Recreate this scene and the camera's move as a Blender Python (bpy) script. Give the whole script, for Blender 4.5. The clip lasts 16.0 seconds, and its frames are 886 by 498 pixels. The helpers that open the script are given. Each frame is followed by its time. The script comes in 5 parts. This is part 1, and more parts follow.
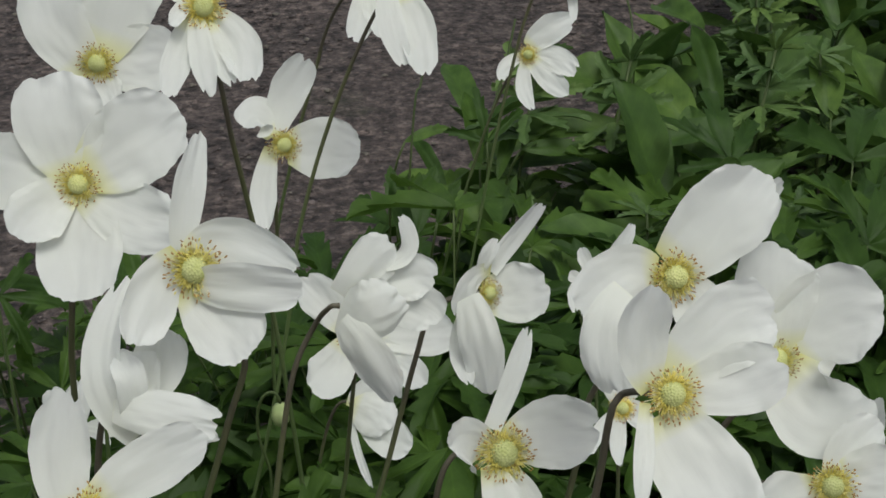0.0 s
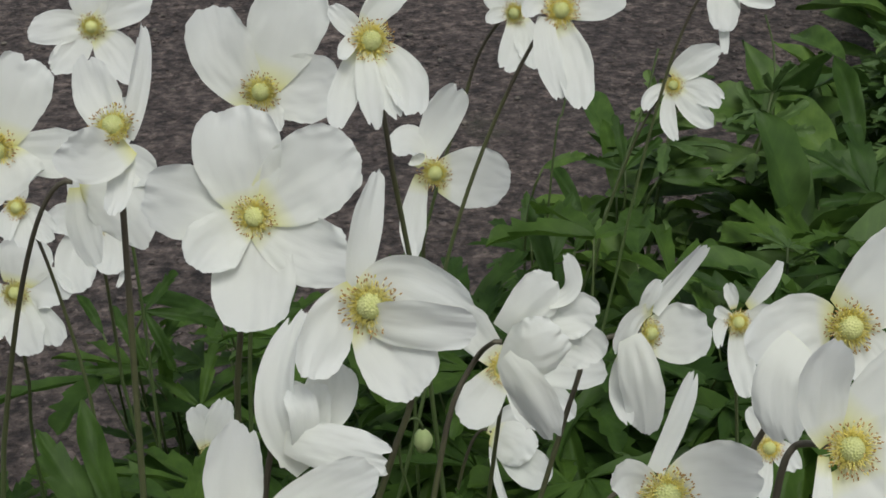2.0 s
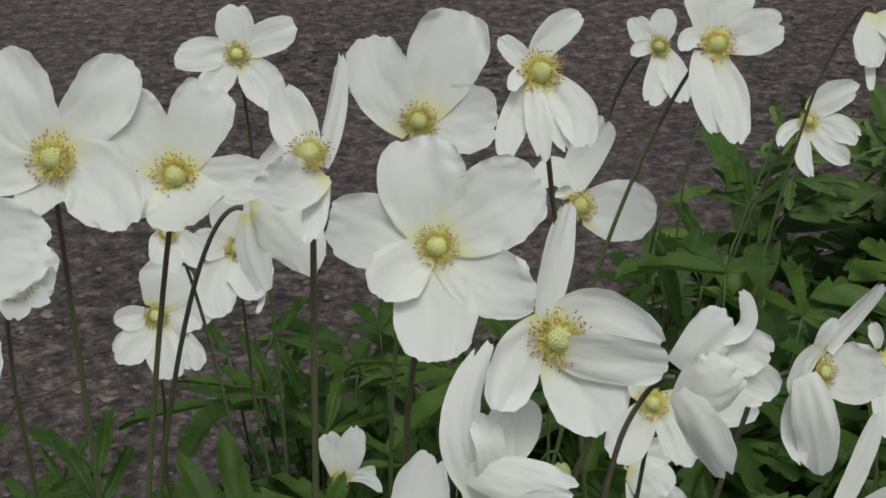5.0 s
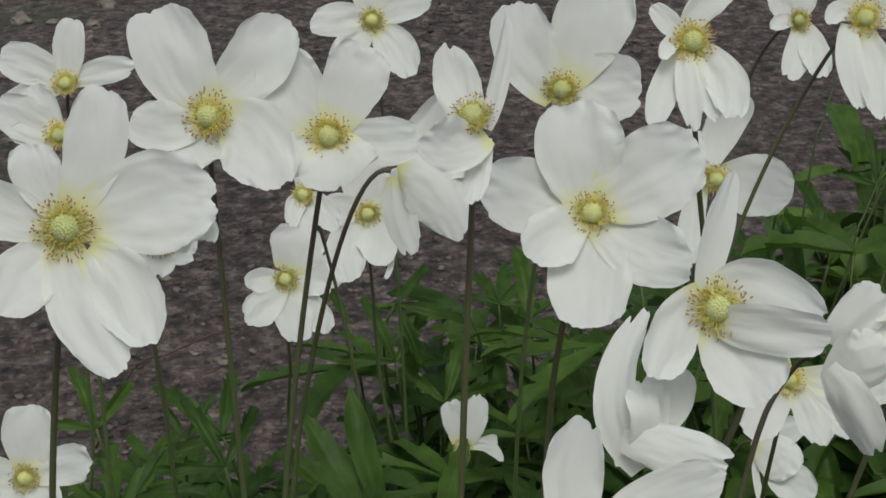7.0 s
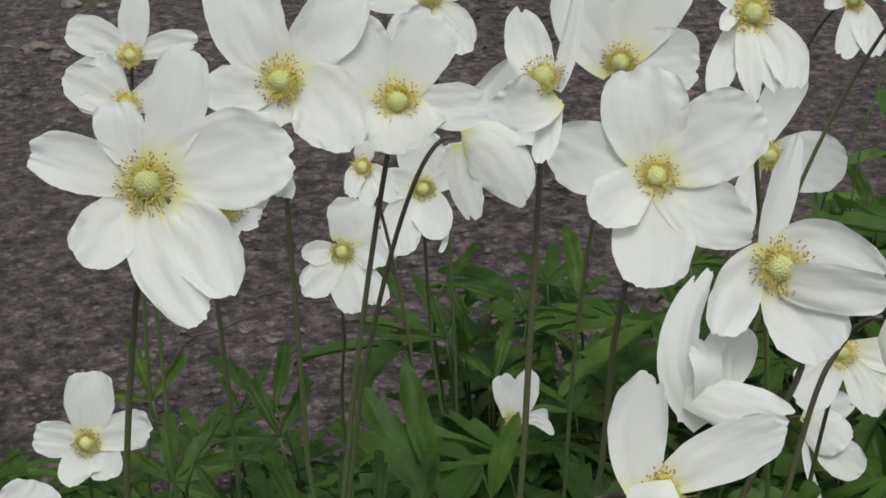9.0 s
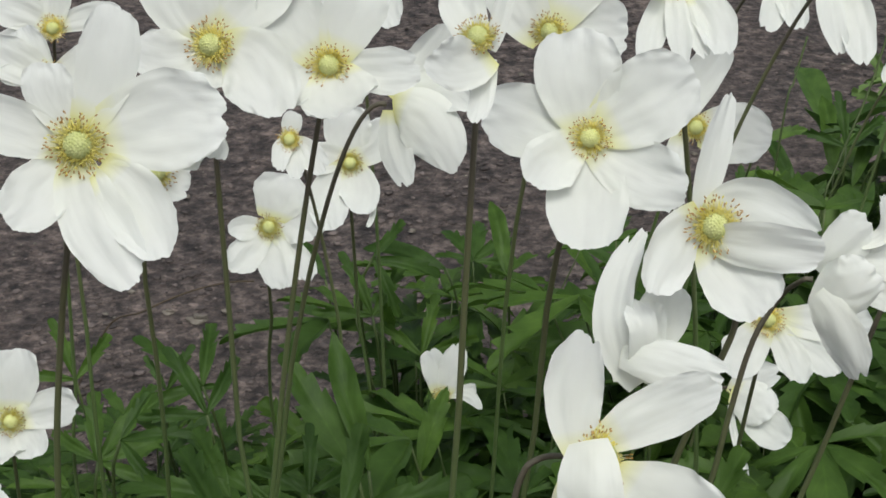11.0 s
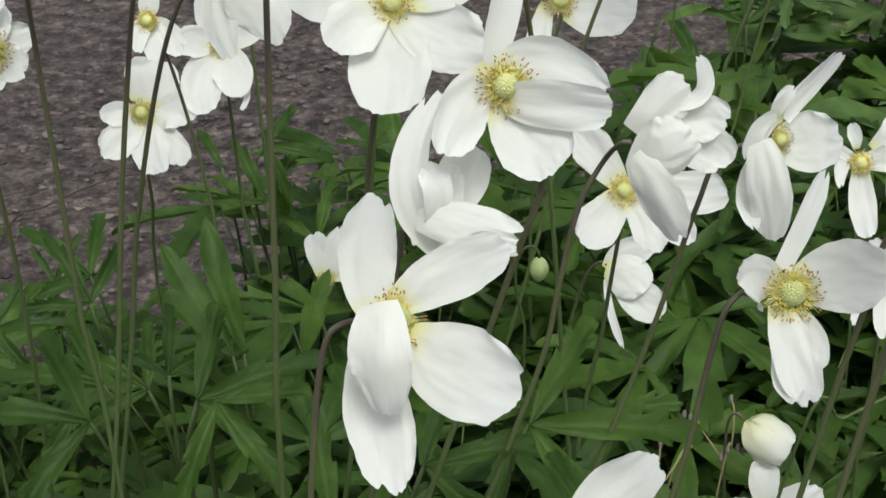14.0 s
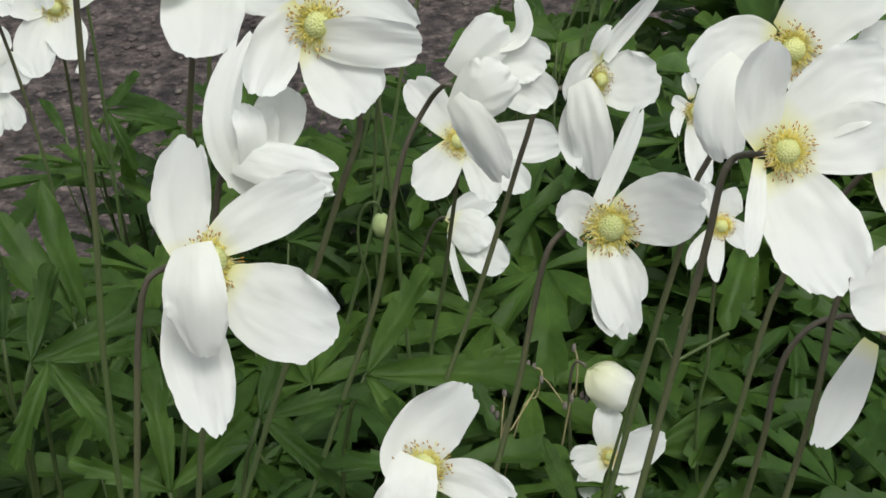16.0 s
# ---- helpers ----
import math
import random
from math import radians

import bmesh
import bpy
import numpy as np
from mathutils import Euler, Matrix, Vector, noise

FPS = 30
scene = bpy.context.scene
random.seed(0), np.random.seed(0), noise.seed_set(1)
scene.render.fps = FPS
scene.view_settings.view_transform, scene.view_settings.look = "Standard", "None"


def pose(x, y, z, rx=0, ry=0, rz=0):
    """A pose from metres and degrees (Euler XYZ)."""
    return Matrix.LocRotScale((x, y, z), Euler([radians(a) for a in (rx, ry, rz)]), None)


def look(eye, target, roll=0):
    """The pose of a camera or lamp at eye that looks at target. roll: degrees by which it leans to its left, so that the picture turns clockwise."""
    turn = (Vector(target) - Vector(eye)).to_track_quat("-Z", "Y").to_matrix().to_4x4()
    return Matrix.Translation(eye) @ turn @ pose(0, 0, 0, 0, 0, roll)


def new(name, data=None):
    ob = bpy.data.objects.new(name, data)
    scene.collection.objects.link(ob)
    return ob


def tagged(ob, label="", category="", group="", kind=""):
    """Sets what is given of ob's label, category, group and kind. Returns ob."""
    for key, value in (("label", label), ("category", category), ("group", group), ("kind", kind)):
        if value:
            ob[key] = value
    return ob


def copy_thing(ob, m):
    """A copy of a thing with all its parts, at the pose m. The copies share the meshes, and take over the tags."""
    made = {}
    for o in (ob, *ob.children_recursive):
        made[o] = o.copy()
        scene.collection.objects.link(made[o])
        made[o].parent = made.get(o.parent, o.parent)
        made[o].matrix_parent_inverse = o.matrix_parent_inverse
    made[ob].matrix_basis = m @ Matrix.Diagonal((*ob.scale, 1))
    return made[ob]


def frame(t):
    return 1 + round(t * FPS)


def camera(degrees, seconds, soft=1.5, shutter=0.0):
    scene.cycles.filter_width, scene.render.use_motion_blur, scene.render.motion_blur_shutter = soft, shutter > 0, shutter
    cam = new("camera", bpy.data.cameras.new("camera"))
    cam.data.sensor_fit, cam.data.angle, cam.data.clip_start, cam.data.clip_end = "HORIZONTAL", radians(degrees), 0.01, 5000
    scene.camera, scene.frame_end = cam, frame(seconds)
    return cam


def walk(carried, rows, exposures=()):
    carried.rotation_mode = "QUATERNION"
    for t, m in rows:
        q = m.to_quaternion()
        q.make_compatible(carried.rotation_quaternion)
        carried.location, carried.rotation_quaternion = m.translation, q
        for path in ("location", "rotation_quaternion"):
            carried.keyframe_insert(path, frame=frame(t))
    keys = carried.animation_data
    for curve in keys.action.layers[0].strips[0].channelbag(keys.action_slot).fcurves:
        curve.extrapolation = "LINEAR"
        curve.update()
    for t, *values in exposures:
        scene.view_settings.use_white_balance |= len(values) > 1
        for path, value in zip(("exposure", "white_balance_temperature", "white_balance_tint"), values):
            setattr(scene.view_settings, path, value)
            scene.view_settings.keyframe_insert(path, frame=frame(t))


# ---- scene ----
cam = camera(30, 16.0, soft=1.65)
PATH = (
    (0, (0.0450, -0.3926, 0.6569), (0.2597, 1.3762, -0.2516), 0.39),
    (0.5, (0.0416, -0.3905, 0.6572), (0.2302, 1.3819, -0.2500), 0.58),
    (1, (0.0377, -0.3906, 0.6612), (0.1982, 1.3904, -0.2345), 0.65),
    (1.5, (0.0347, -0.3910, 0.6623), (0.1588, 1.3944, -0.2304), 0.45),
    (2, (0.0311, -0.3909, 0.6630), (0.1077, 1.3983, -0.2276), -0.00),
    (2.5, (0.0286, -0.3904, 0.6634), (0.0636, 1.4024, -0.2224), -0.05),
    (3, (0.0239, -0.3901, 0.6643), (0.0395, 1.4033, -0.2207), -0.15),
    (3.5, (0.0221, -0.3890, 0.6661), (0.0276, 1.4080, -0.2118), -0.33),
    (3.7, (0.0199, -0.3890, 0.6657), (0.0152, 1.4105, -0.2073), -0.33),
    (5.8, (-0.0034, -0.3888, 0.6611), (-0.0587, 1.4179, -0.1951), -0.24),
    (6, (-0.0056, -0.3888, 0.6607), (-0.0854, 1.4127, -0.2041), -0.24),
    (6.5, (-0.0064, -0.3887, 0.6600), (-0.1221, 1.4068, -0.2134), -0.31),
    (7, (-0.0083, -0.3900, 0.6599), (-0.1539, 1.3982, -0.2239), -0.38),
    (7.5, (-0.0086, -0.3927, 0.6593), (-0.1826, 1.3882, -0.2341), -0.45),
    (8, (-0.0118, -0.3972, 0.6633), (-0.1993, 1.3837, -0.2272), -0.29),
    (8.2, (-0.0130, -0.3992, 0.6619), (-0.2086, 1.3836, -0.2232), -0.35),
    (10.3, (-0.0191, -0.4075, 0.6495), (-0.1884, 1.3660, -0.2593), -0.29),
    (10.5, (-0.0233, -0.4079, 0.6475), (-0.1751, 1.3710, -0.2538), 0.50),
    (11, (-0.0185, -0.4059, 0.6509), (-0.1123, 1.3748, -0.2547), 0.56),
    (11.5, (-0.0027, -0.4077, 0.6517), (-0.0962, 1.3665, -0.2667), -0.41),
    (12, (0.0092, -0.4060, 0.6544), (-0.0866, 1.3551, -0.2886), -0.65),
    (12.5, (0.0160, -0.4061, 0.6506), (-0.0891, 1.3466, -0.3070), -0.88),
    (13, (0.0156, -0.4040, 0.6459), (-0.0903, 1.3317, -0.3422), -0.74),
    (13.5, (0.0178, -0.4027, 0.6458), (-0.0743, 1.3222, -0.3622), -0.42),
    (14, (0.0232, -0.4065, 0.6430), (-0.0243, 1.3168, -0.3708), -0.06),
    (14.5, (0.0272, -0.4100, 0.6406), (0.0151, 1.3137, -0.3737), 0.17),
    (15, (0.0298, -0.4108, 0.6372), (0.0508, 1.3100, -0.3819), 0.08),
    (15.5, (0.0282, -0.4118, 0.6361), (0.0988, 1.3020, -0.3925), 1.06),
    (16, (0.0369, -0.4113, 0.6350), (0.1429, 1.2959, -0.4015), 1.01),
)
EXPOSURES = ((0, 0.03), (3.7, 0.03), (5.8, -0.10), (8.2, -0.02), (10.3, 0.38), (12.5, 0.37), (14.5, 0.54), (16, 0.47))
walk(cam, [(t, look(eye, target, roll)) for t, eye, target, roll in PATH], EXPOSURES)

# ---------------------------------------------------------------- light
world = bpy.data.worlds.new("sky")
scene.world = world
world.use_nodes = True
wn, wl = world.node_tree.nodes, world.node_tree.links
sky = wn.new("ShaderNodeTexSky")
sky.sky_type = "NISHITA"
sky.sun_disc = False
sky.sun_elevation, sky.sun_rotation = radians(64), radians(168)
sky.dust_density, sky.ozone_density = 4.0, 0.6
veil = wn.new("ShaderNodeHueSaturation")          # thin cloud greys the sky
veil.inputs["Saturation"].default_value = 0.5
wl.new(sky.outputs[0], veil.inputs["Color"])
wl.new(veil.outputs[0], wn["Background"].inputs[0])
wn["Background"].inputs[1].default_value = 0.110

sun = new("sun", bpy.data.lights.new("sun", "SUN"))
sun.data.energy, sun.data.angle, sun.data.color = 1.38, radians(25), (0.96, 1.0, 0.98)
sun.matrix_world = look((0.8, -3.9, 8.2), (0, 0, 0))


# ---------------------------------------------------------------- materials
def material(name):
    m = bpy.data.materials.new(name)
    m.use_nodes = True
    n, l = m.node_tree.nodes, m.node_tree.links
    return m, n, l, n["Principled BSDF"]


def ramp(n, stops):
    r = n.new("ShaderNodeValToRGB")
    while len(r.color_ramp.elements) < len(stops):
        r.color_ramp.elements.new(0.5)
    for e, (p, c) in zip(r.color_ramp.elements, stops):
        e.position, e.color = p, (*c, 1)
    return r


def noise_tex(n, l, vector, scale, detail=4.0, rough=0.55):
    t = n.new("ShaderNodeTexNoise")
    t.inputs["Scale"].default_value, t.inputs["Detail"].default_value, t.inputs["Roughness"].default_value = scale, detail, rough
    l.new(vector, t.inputs["Vector"])
    return t


def mixed(n, l, mode, fac, a, b):
    x = n.new("ShaderNodeMix")
    x.data_type, x.blend_type = "RGBA", mode
    for sock, v in ((x.inputs["Factor"], fac), (x.inputs["A"], a), (x.inputs["B"], b)):
        if isinstance(v, bpy.types.NodeSocket):
            l.new(v, sock)
        else:
            sock.default_value = v if isinstance(v, float) else (*v, 1)
    return x.outputs["Result"]


def bumped(n, l, bsdf, height, strength, distance):
    b = n.new("ShaderNodeBump")
    b.inputs["Strength"].default_value, b.inputs["Distance"].default_value = strength, distance
    l.new(height, b.inputs["Height"])
    l.new(b.outputs[0], bsdf.inputs["Normal"])
    return b


def thin(n, l, bsdf, colour, share):
    """Lets part of the light pass through a thin sheet."""
    t, x = n.new("ShaderNodeBsdfTranslucent"), n.new("ShaderNodeMixShader")
    x.inputs[0].default_value = share
    if isinstance(colour, bpy.types.NodeSocket):
        l.new(colour, t.inputs["Color"])
    else:
        t.inputs["Color"].default_value = (*colour, 1)
    l.new(bsdf.outputs[0], x.inputs[1])
    l.new(t.outputs[0], x.inputs[2])
    l.new(x.outputs[0], n["Material Output"].inputs["Surface"])


def petal_material():
    m, n, l, p = material("white_petal")
    uv, sep = n.new("ShaderNodeUVMap"), n.new("ShaderNodeSeparateXYZ")
    l.new(uv.outputs[0], sep.inputs[0])
    # yellow petal base, its fade widened to paint light bounced off the stamens
    tint = ramp(n, [(0.0, (0.77, 0.76, 0.32)), (0.07, (0.79, 0.80, 0.50)), (0.22, (0.805, 0.822, 0.755)), (1.0, (0.81, 0.828, 0.79))])
    l.new(sep.outputs[0], tint.inputs[0])
    tc = n.new("ShaderNodeTexCoord")
    blot = noise_tex(n, l, tc.outputs["Object"], 90, 3)
    soft = ramp(n, [(0.3, (0.965, 0.965, 0.955)), (0.7, (1, 1, 1))])
    l.new(blot.outputs[0], soft.inputs[0])
    colour = mixed(n, l, "MULTIPLY", 1.0, tint.outputs[0], soft.outputs[0])
    l.new(colour, p.inputs["Base Color"])
    p.inputs["Roughness"].default_value = 0.5
    p.inputs["Specular IOR Level"].default_value = 0.3
    stretch = n.new("ShaderNodeMapping")
    stretch.inputs["Scale"].default_value = (3.5, 15, 1)
    l.new(uv.outputs[0], stretch.inputs[0])
    veins = noise_tex(n, l, stretch.outputs[0], 1.0, 3)
    bumped(n, l, p, veins.outputs[0], 0.14, 0.0006)
    thin(n, l, p, colour, 0.38)
    return m


def plain_material(name, colour, other, scale, rough, bump=0.3, distance=0.0006, share=0.0, spec=0.4, spread=None):
    m, n, l, p = material(name)
    tc, info = n.new("ShaderNodeTexCoord"), n.new("ShaderNodeObjectInfo")
    t = noise_tex(n, l, tc.outputs["Object"], scale, 5)
    c = ramp(n, [(0.3, colour), (0.7, other)])
    l.new(t.outputs[0], c.inputs[0])
    vary = ramp(n, [(0, (0.8, 0.82, 0.75)), (1, (1.1, 1.08, 1.0))])
    if spread:                                           # many loose pieces in one mesh
        piece = n.new("ShaderNodeNewGeometry")
        vary.color_ramp.elements[0].color = (*[spread[0]] * 3, 1)
        vary.color_ramp.elements[1].color = (*[spread[1]] * 3, 1)
        l.new(piece.outputs["Random Per Island"], vary.inputs[0])
    else:
        l.new(info.outputs["Random"], vary.inputs[0])
    colour = mixed(n, l, "MULTIPLY", 1.0, c.outputs[0], vary.outputs[0])
    l.new(colour, p.inputs["Base Color"])
    p.inputs["Roughness"].default_value, p.inputs["Specular IOR Level"].default_value = rough, spec
    bumped(n, l, p, t.outputs[0], bump, distance)
    if share:
        thin(n, l, p, colour, share)
    return m


def stem_material():
    m, n, l, p = material("hairy_stem")
    tc, sep = n.new("ShaderNodeTexCoord"), n.new("ShaderNodeSeparateXYZ")
    l.new(tc.outputs["Generated"], sep.inputs[0])
    t = noise_tex(n, l, tc.outputs["Object"], 60, 4)
    add = n.new("ShaderNodeMath")
    add.operation = "MULTIPLY_ADD"
    add.inputs[1].default_value = 0.25
    l.new(t.outputs[0], add.inputs[0])
    l.new(sep.outputs[2], add.inputs[2])
    add.inputs[1].default_value = 0.16
    c = ramp(n, [(0.74, (0.088, 0.135, 0.040)), (0.97, (0.105, 0.108, 0.050)), (1.0, (0.088, 0.078, 0.052))])
    l.new(add.outputs[0], c.inputs[0])
    l.new(c.outputs[0], p.inputs["Base Color"])
    p.inputs["Roughness"].default_value = 0.6
    fine = noise_tex(n, l, tc.outputs["Object"], 700, 2)
    bumped(n, l, p, fine.outputs[0], 0.5, 0.0005)
    return m


def leaf_material(name, dark, light, share):
    m, n, l, p = material(name)
    uv, tc, info = n.new("ShaderNodeUVMap"), n.new("ShaderNodeTexCoord"), n.new("ShaderNodeObjectInfo")
    t = noise_tex(n, l, tc.outputs["Object"], 55, 5)
    c = ramp(n, [(0.3, dark), (0.72, light)])
    l.new(t.outputs[0], c.inputs[0])
    vary = ramp(n, [(0, (0.66, 0.72, 0.70)), (0.5, (0.95, 0.95, 0.92)), (1, (1.42, 1.32, 1.1))])
    l.new(info.outputs["Random"], vary.inputs[0])
    colour = mixed(n, l, "MULTIPLY", 1.0, c.outputs[0], vary.outputs[0])
    # side veins run slantwise off the midrib
    sep = n.new("ShaderNodeSeparateXYZ")
    l.new(uv.outputs[0], sep.inputs[0])
    side = n.new("ShaderNodeMath")
    side.operation = "ABSOLUTE"
    l.new(sep.outputs[1], side.inputs[0])
    slant = n.new("ShaderNodeMath")
    slant.operation = "MULTIPLY_ADD"
    slant.inputs[1].default_value = -0.35
    l.new(side.outputs[0], slant.inputs[0])
    l.new(sep.outputs[0], slant.inputs[2])
    wave = n.new("ShaderNodeMath")
    wave.operation = "MULTIPLY"
    wave.inputs[1].default_value = 48.0
    l.new(slant.outputs[0], wave.inputs[0])
    sine = n.new("ShaderNodeMath")
    sine.operation = "SINE"
    l.new(wave.outputs[0], sine.inputs[0])
    rib = n.new("ShaderNodeMath")
    rib.operation = "MULTIPLY_ADD"
    rib.inputs[1].default_value = 0.08
    l.new(sine.outputs[0], rib.inputs[0])
    l.new(t.outputs[0], rib.inputs[2])
    mid = ramp(n, [(0.0, (1.28, 1.26, 1.18)), (0.045, (1, 1, 1))])
    l.new(side.outputs[0], mid.inputs[0])
    colour = mixed(n, l, "MULTIPLY", 0.6, colour, mid.outputs[0])
    lines = ramp(n, [(0.55, (1, 1, 1)), (0.62, (1.22, 1.2, 1.12))])
    half = n.new("ShaderNodeMath")
    half.operation = "MULTIPLY_ADD"
    half.inputs[1].default_value, half.inputs[2].default_value = 0.32, 0.32
    l.new(sine.outputs[0], half.inputs[0])
    l.new(half.outputs[0], lines.inputs[0])
    colour = mixed(n, l, "MULTIPLY", 0.3, colour, lines.outputs[0])
    l.new(colour, p.inputs["Base Color"])
    p.inputs["Roughness"].default_value, p.inputs["Specular IOR Level"].default_value = 0.52, 0.28
    bumped(n, l, p, rib.outputs[0], 0.4, 0.0009)
    thin(n, l, p, colour, share)
    return m


def road_material():
    m, n, l, p = material("worn_asphalt")
    tc = n.new("ShaderNodeTexCoord")
    v = tc.outputs["Object"]
    grain = noise_tex(n, l, v, 60, 8, 0.72)
    lumps = noise_tex(n, l, v, 48, 4, 0.6)
    broad = noise_tex(n, l, v, 5, 4)
    vor = n.new("ShaderNodeTexVoronoi")
    vor.inputs["Scale"].default_value = 165
    l.new(v, vor.inputs["Vector"])
    c = ramp(n, [(0.34, (0.014, 0.011, 0.010)), (0.46, (0.078, 0.063, 0.056)), (0.66, (0.205, 0.170, 0.153))])
    l.new(grain.outputs[0], c.inputs[0])
    # a tone for each chip, its spread widened to replace weak relief shading
    stones = ramp(n, [(0.08, (0.38, 0.36, 0.35)), (0.5, (0.9, 0.88, 0.87)), (0.95, (1.6, 1.55, 1.5))])
    l.new(vor.outputs["Color"], stones.inputs[0])
    colour = mixed(n, l, "MULTIPLY", 0.75, c.outputs[0], stones.outputs[0])
    # relief shading put into the colour: dark hollows, light lump tops
    lump_shading = ramp(n, [(0.38, (0.55, 0.54, 0.54)), (0.60, (1.28, 1.26, 1.24))])
    l.new(lumps.outputs[0], lump_shading.inputs[0])
    colour = mixed(n, l, "MULTIPLY", 1.0, colour, lump_shading.outputs[0])
    tone = ramp(n, [(0.3, (0.78, 0.78, 0.78)), (0.7, (1.12, 1.1, 1.08))])
    l.new(broad.outputs[0], tone.inputs[0])
    colour = mixed(n, l, "MULTIPLY", 1.0, colour, tone.outputs[0])
    moss_mask = ramp(n, [(0.60, (0, 0, 0)), (0.70, (1, 1, 1))])
    wide = noise_tex(n, l, v, 2.3, 5, 0.6)
    l.new(wide.outputs[0], moss_mask.inputs[0])
    colour = mixed(n, l, "MIX", moss_mask.outputs[0], colour, (0.06, 0.07, 0.035))
    l.new(colour, p.inputs["Base Color"])
    p.inputs["Roughness"].default_value = 0.85
    high = mixed(n, l, "ADD", 0.5, grain.outputs[0], vor.outputs["Distance"])
    high = mixed(n, l, "ADD", 0.8, high, lumps.outputs[0])
    bumped(n, l, p, high, 1.0, 0.011)
    return m


PETAL = petal_material()
FILAMENT = plain_material("yellow_filament", (0.84, 0.74, 0.17), (0.92, 0.86, 0.36), 200, 0.6, share=0.3)
PALE_FILAMENT = plain_material("pale_filament", (0.92, 0.88, 0.55), (0.94, 0.92, 0.72), 200, 0.6, share=0.3)
ANTHER = plain_material("ochre_anther", (0.32, 0.17, 0.045), (0.52, 0.33, 0.10), 300, 0.8)
PISTIL = plain_material("green_pistil", (0.60, 0.64, 0.26), (0.74, 0.77, 0.40), 420, 0.8, 0.6, 0.0005, 0.25, spec=0.15)
STEM = stem_material()
LEAF = leaf_material("anemone_leaf", (0.037, 0.084, 0.013), (0.074, 0.148, 0.027), 0.44)
WEED_LEAF = leaf_material("weed_leaf", (0.044, 0.096, 0.018), (0.098, 0.178, 0.038), 0.34)
FERNY_LEAF = leaf_material("lobed_leaf", (0.066, 0.125, 0.034), (0.115, 0.19, 0.06), 0.28)
PETIOLE = plain_material("green_petiole", (0.045, 0.075, 0.020), (0.080, 0.112, 0.036), 80, 0.6)
BUD = plain_material("green_bud", (0.30, 0.40, 0.16), (0.44, 0.52, 0.26), 150, 0.6, share=0.15)
STRAW = plain_material("dry_straw", (0.19, 0.17, 0.08), (0.30, 0.27, 0.14), 90, 0.8)
TWIG = plain_material("brown_twig", (0.045, 0.032, 0.022), (0.10, 0.075, 0.05), 90, 0.85)
ROAD = road_material()
SOIL = plain_material("dark_soil", (0.055, 0.043, 0.035), (0.150, 0.118, 0.100), 60, 0.95, 1.0, 0.006)
PEBBLE = plain_material("grey_chippings", (0.060, 0.048, 0.043), (0.155, 0.127, 0.115), 40, 0.85, 0.6, 0.002, spread=(0.35, 1.25))
PALE = plain_material("pale_stone", (0.10, 0.085, 0.074), (0.22, 0.195, 0.175), 90, 0.85, 0.6, 0.002)


# ---------------------------------------------------------------- mesh helpers
def mesh_of(name, verts, faces, mats, uvs=None, slots=None, smooth=True):
    me = bpy.data.meshes.new(name)
    me.from_pydata([tuple(v) for v in verts], [], faces)
    for m in mats:
        me.materials.append(m)
    if uvs is not None:
        layer = me.uv_layers.new(name="UVMap")
        for loop in me.loops:
            layer.data[loop.index].uv = uvs[loop.vertex_index]
    if slots is not None:
        me.polygons.foreach_set("material_index", slots)
    me.polygons.foreach_set("use_smooth", [smooth] * len(me.polygons))
    me.update()
    return me


def part(name, me, parent, label=""):
    ob = new(name, me)
    ob.parent = parent
    if label:
        tagged(ob, label)
    return ob


def grid_faces(rows, cols, start=0):
    return [(start + i * cols + j, start + i * cols + j + 1, start + (i + 1) * cols + j + 1, start + (i + 1) * cols + j)
            for i in range(rows - 1) for j in range(cols - 1)]


def tube(path, radii, sides, start=0):
    """A closed-off tube along a path of points."""
    verts, faces = [], []
    old = Vector((1, 0, 0))
    for i, p in enumerate(path):
        d = (path[min(i + 1, len(path) - 1)] - path[max(i - 1, 0)]).normalized()
        a = (old - d * old.dot(d))
        a = a.normalized() if a.length > 1e-5 else d.orthogonal().normalized()
        old, b = a, d.cross(a)
        for k in range(sides):
            w = 2 * math.pi * k / sides
            verts.append(p + (a * math.cos(w) + b * math.sin(w)) * radii[i])
    for i in range(len(path) - 1):
        for k in range(sides):
            k2 = (k + 1) % sides
            faces.append((start + i * sides + k, start + i * sides + k2, start + (i + 1) * sides + k2, start + (i + 1) * sides + k))
    faces.append(tuple(start + k for k in reversed(range(sides))))
    faces.append(tuple(start + (len(path) - 1) * sides + k for k in range(sides)))
    return verts, faces


def bezier(a, b, c, d, steps):
    out = []
    for i in range(steps + 1):
        t = i / steps
        s = 1 - t
        out.append(a * s**3 + b * 3 * s * s * t + c * 3 * s * t * t + d * t**3)
    return out


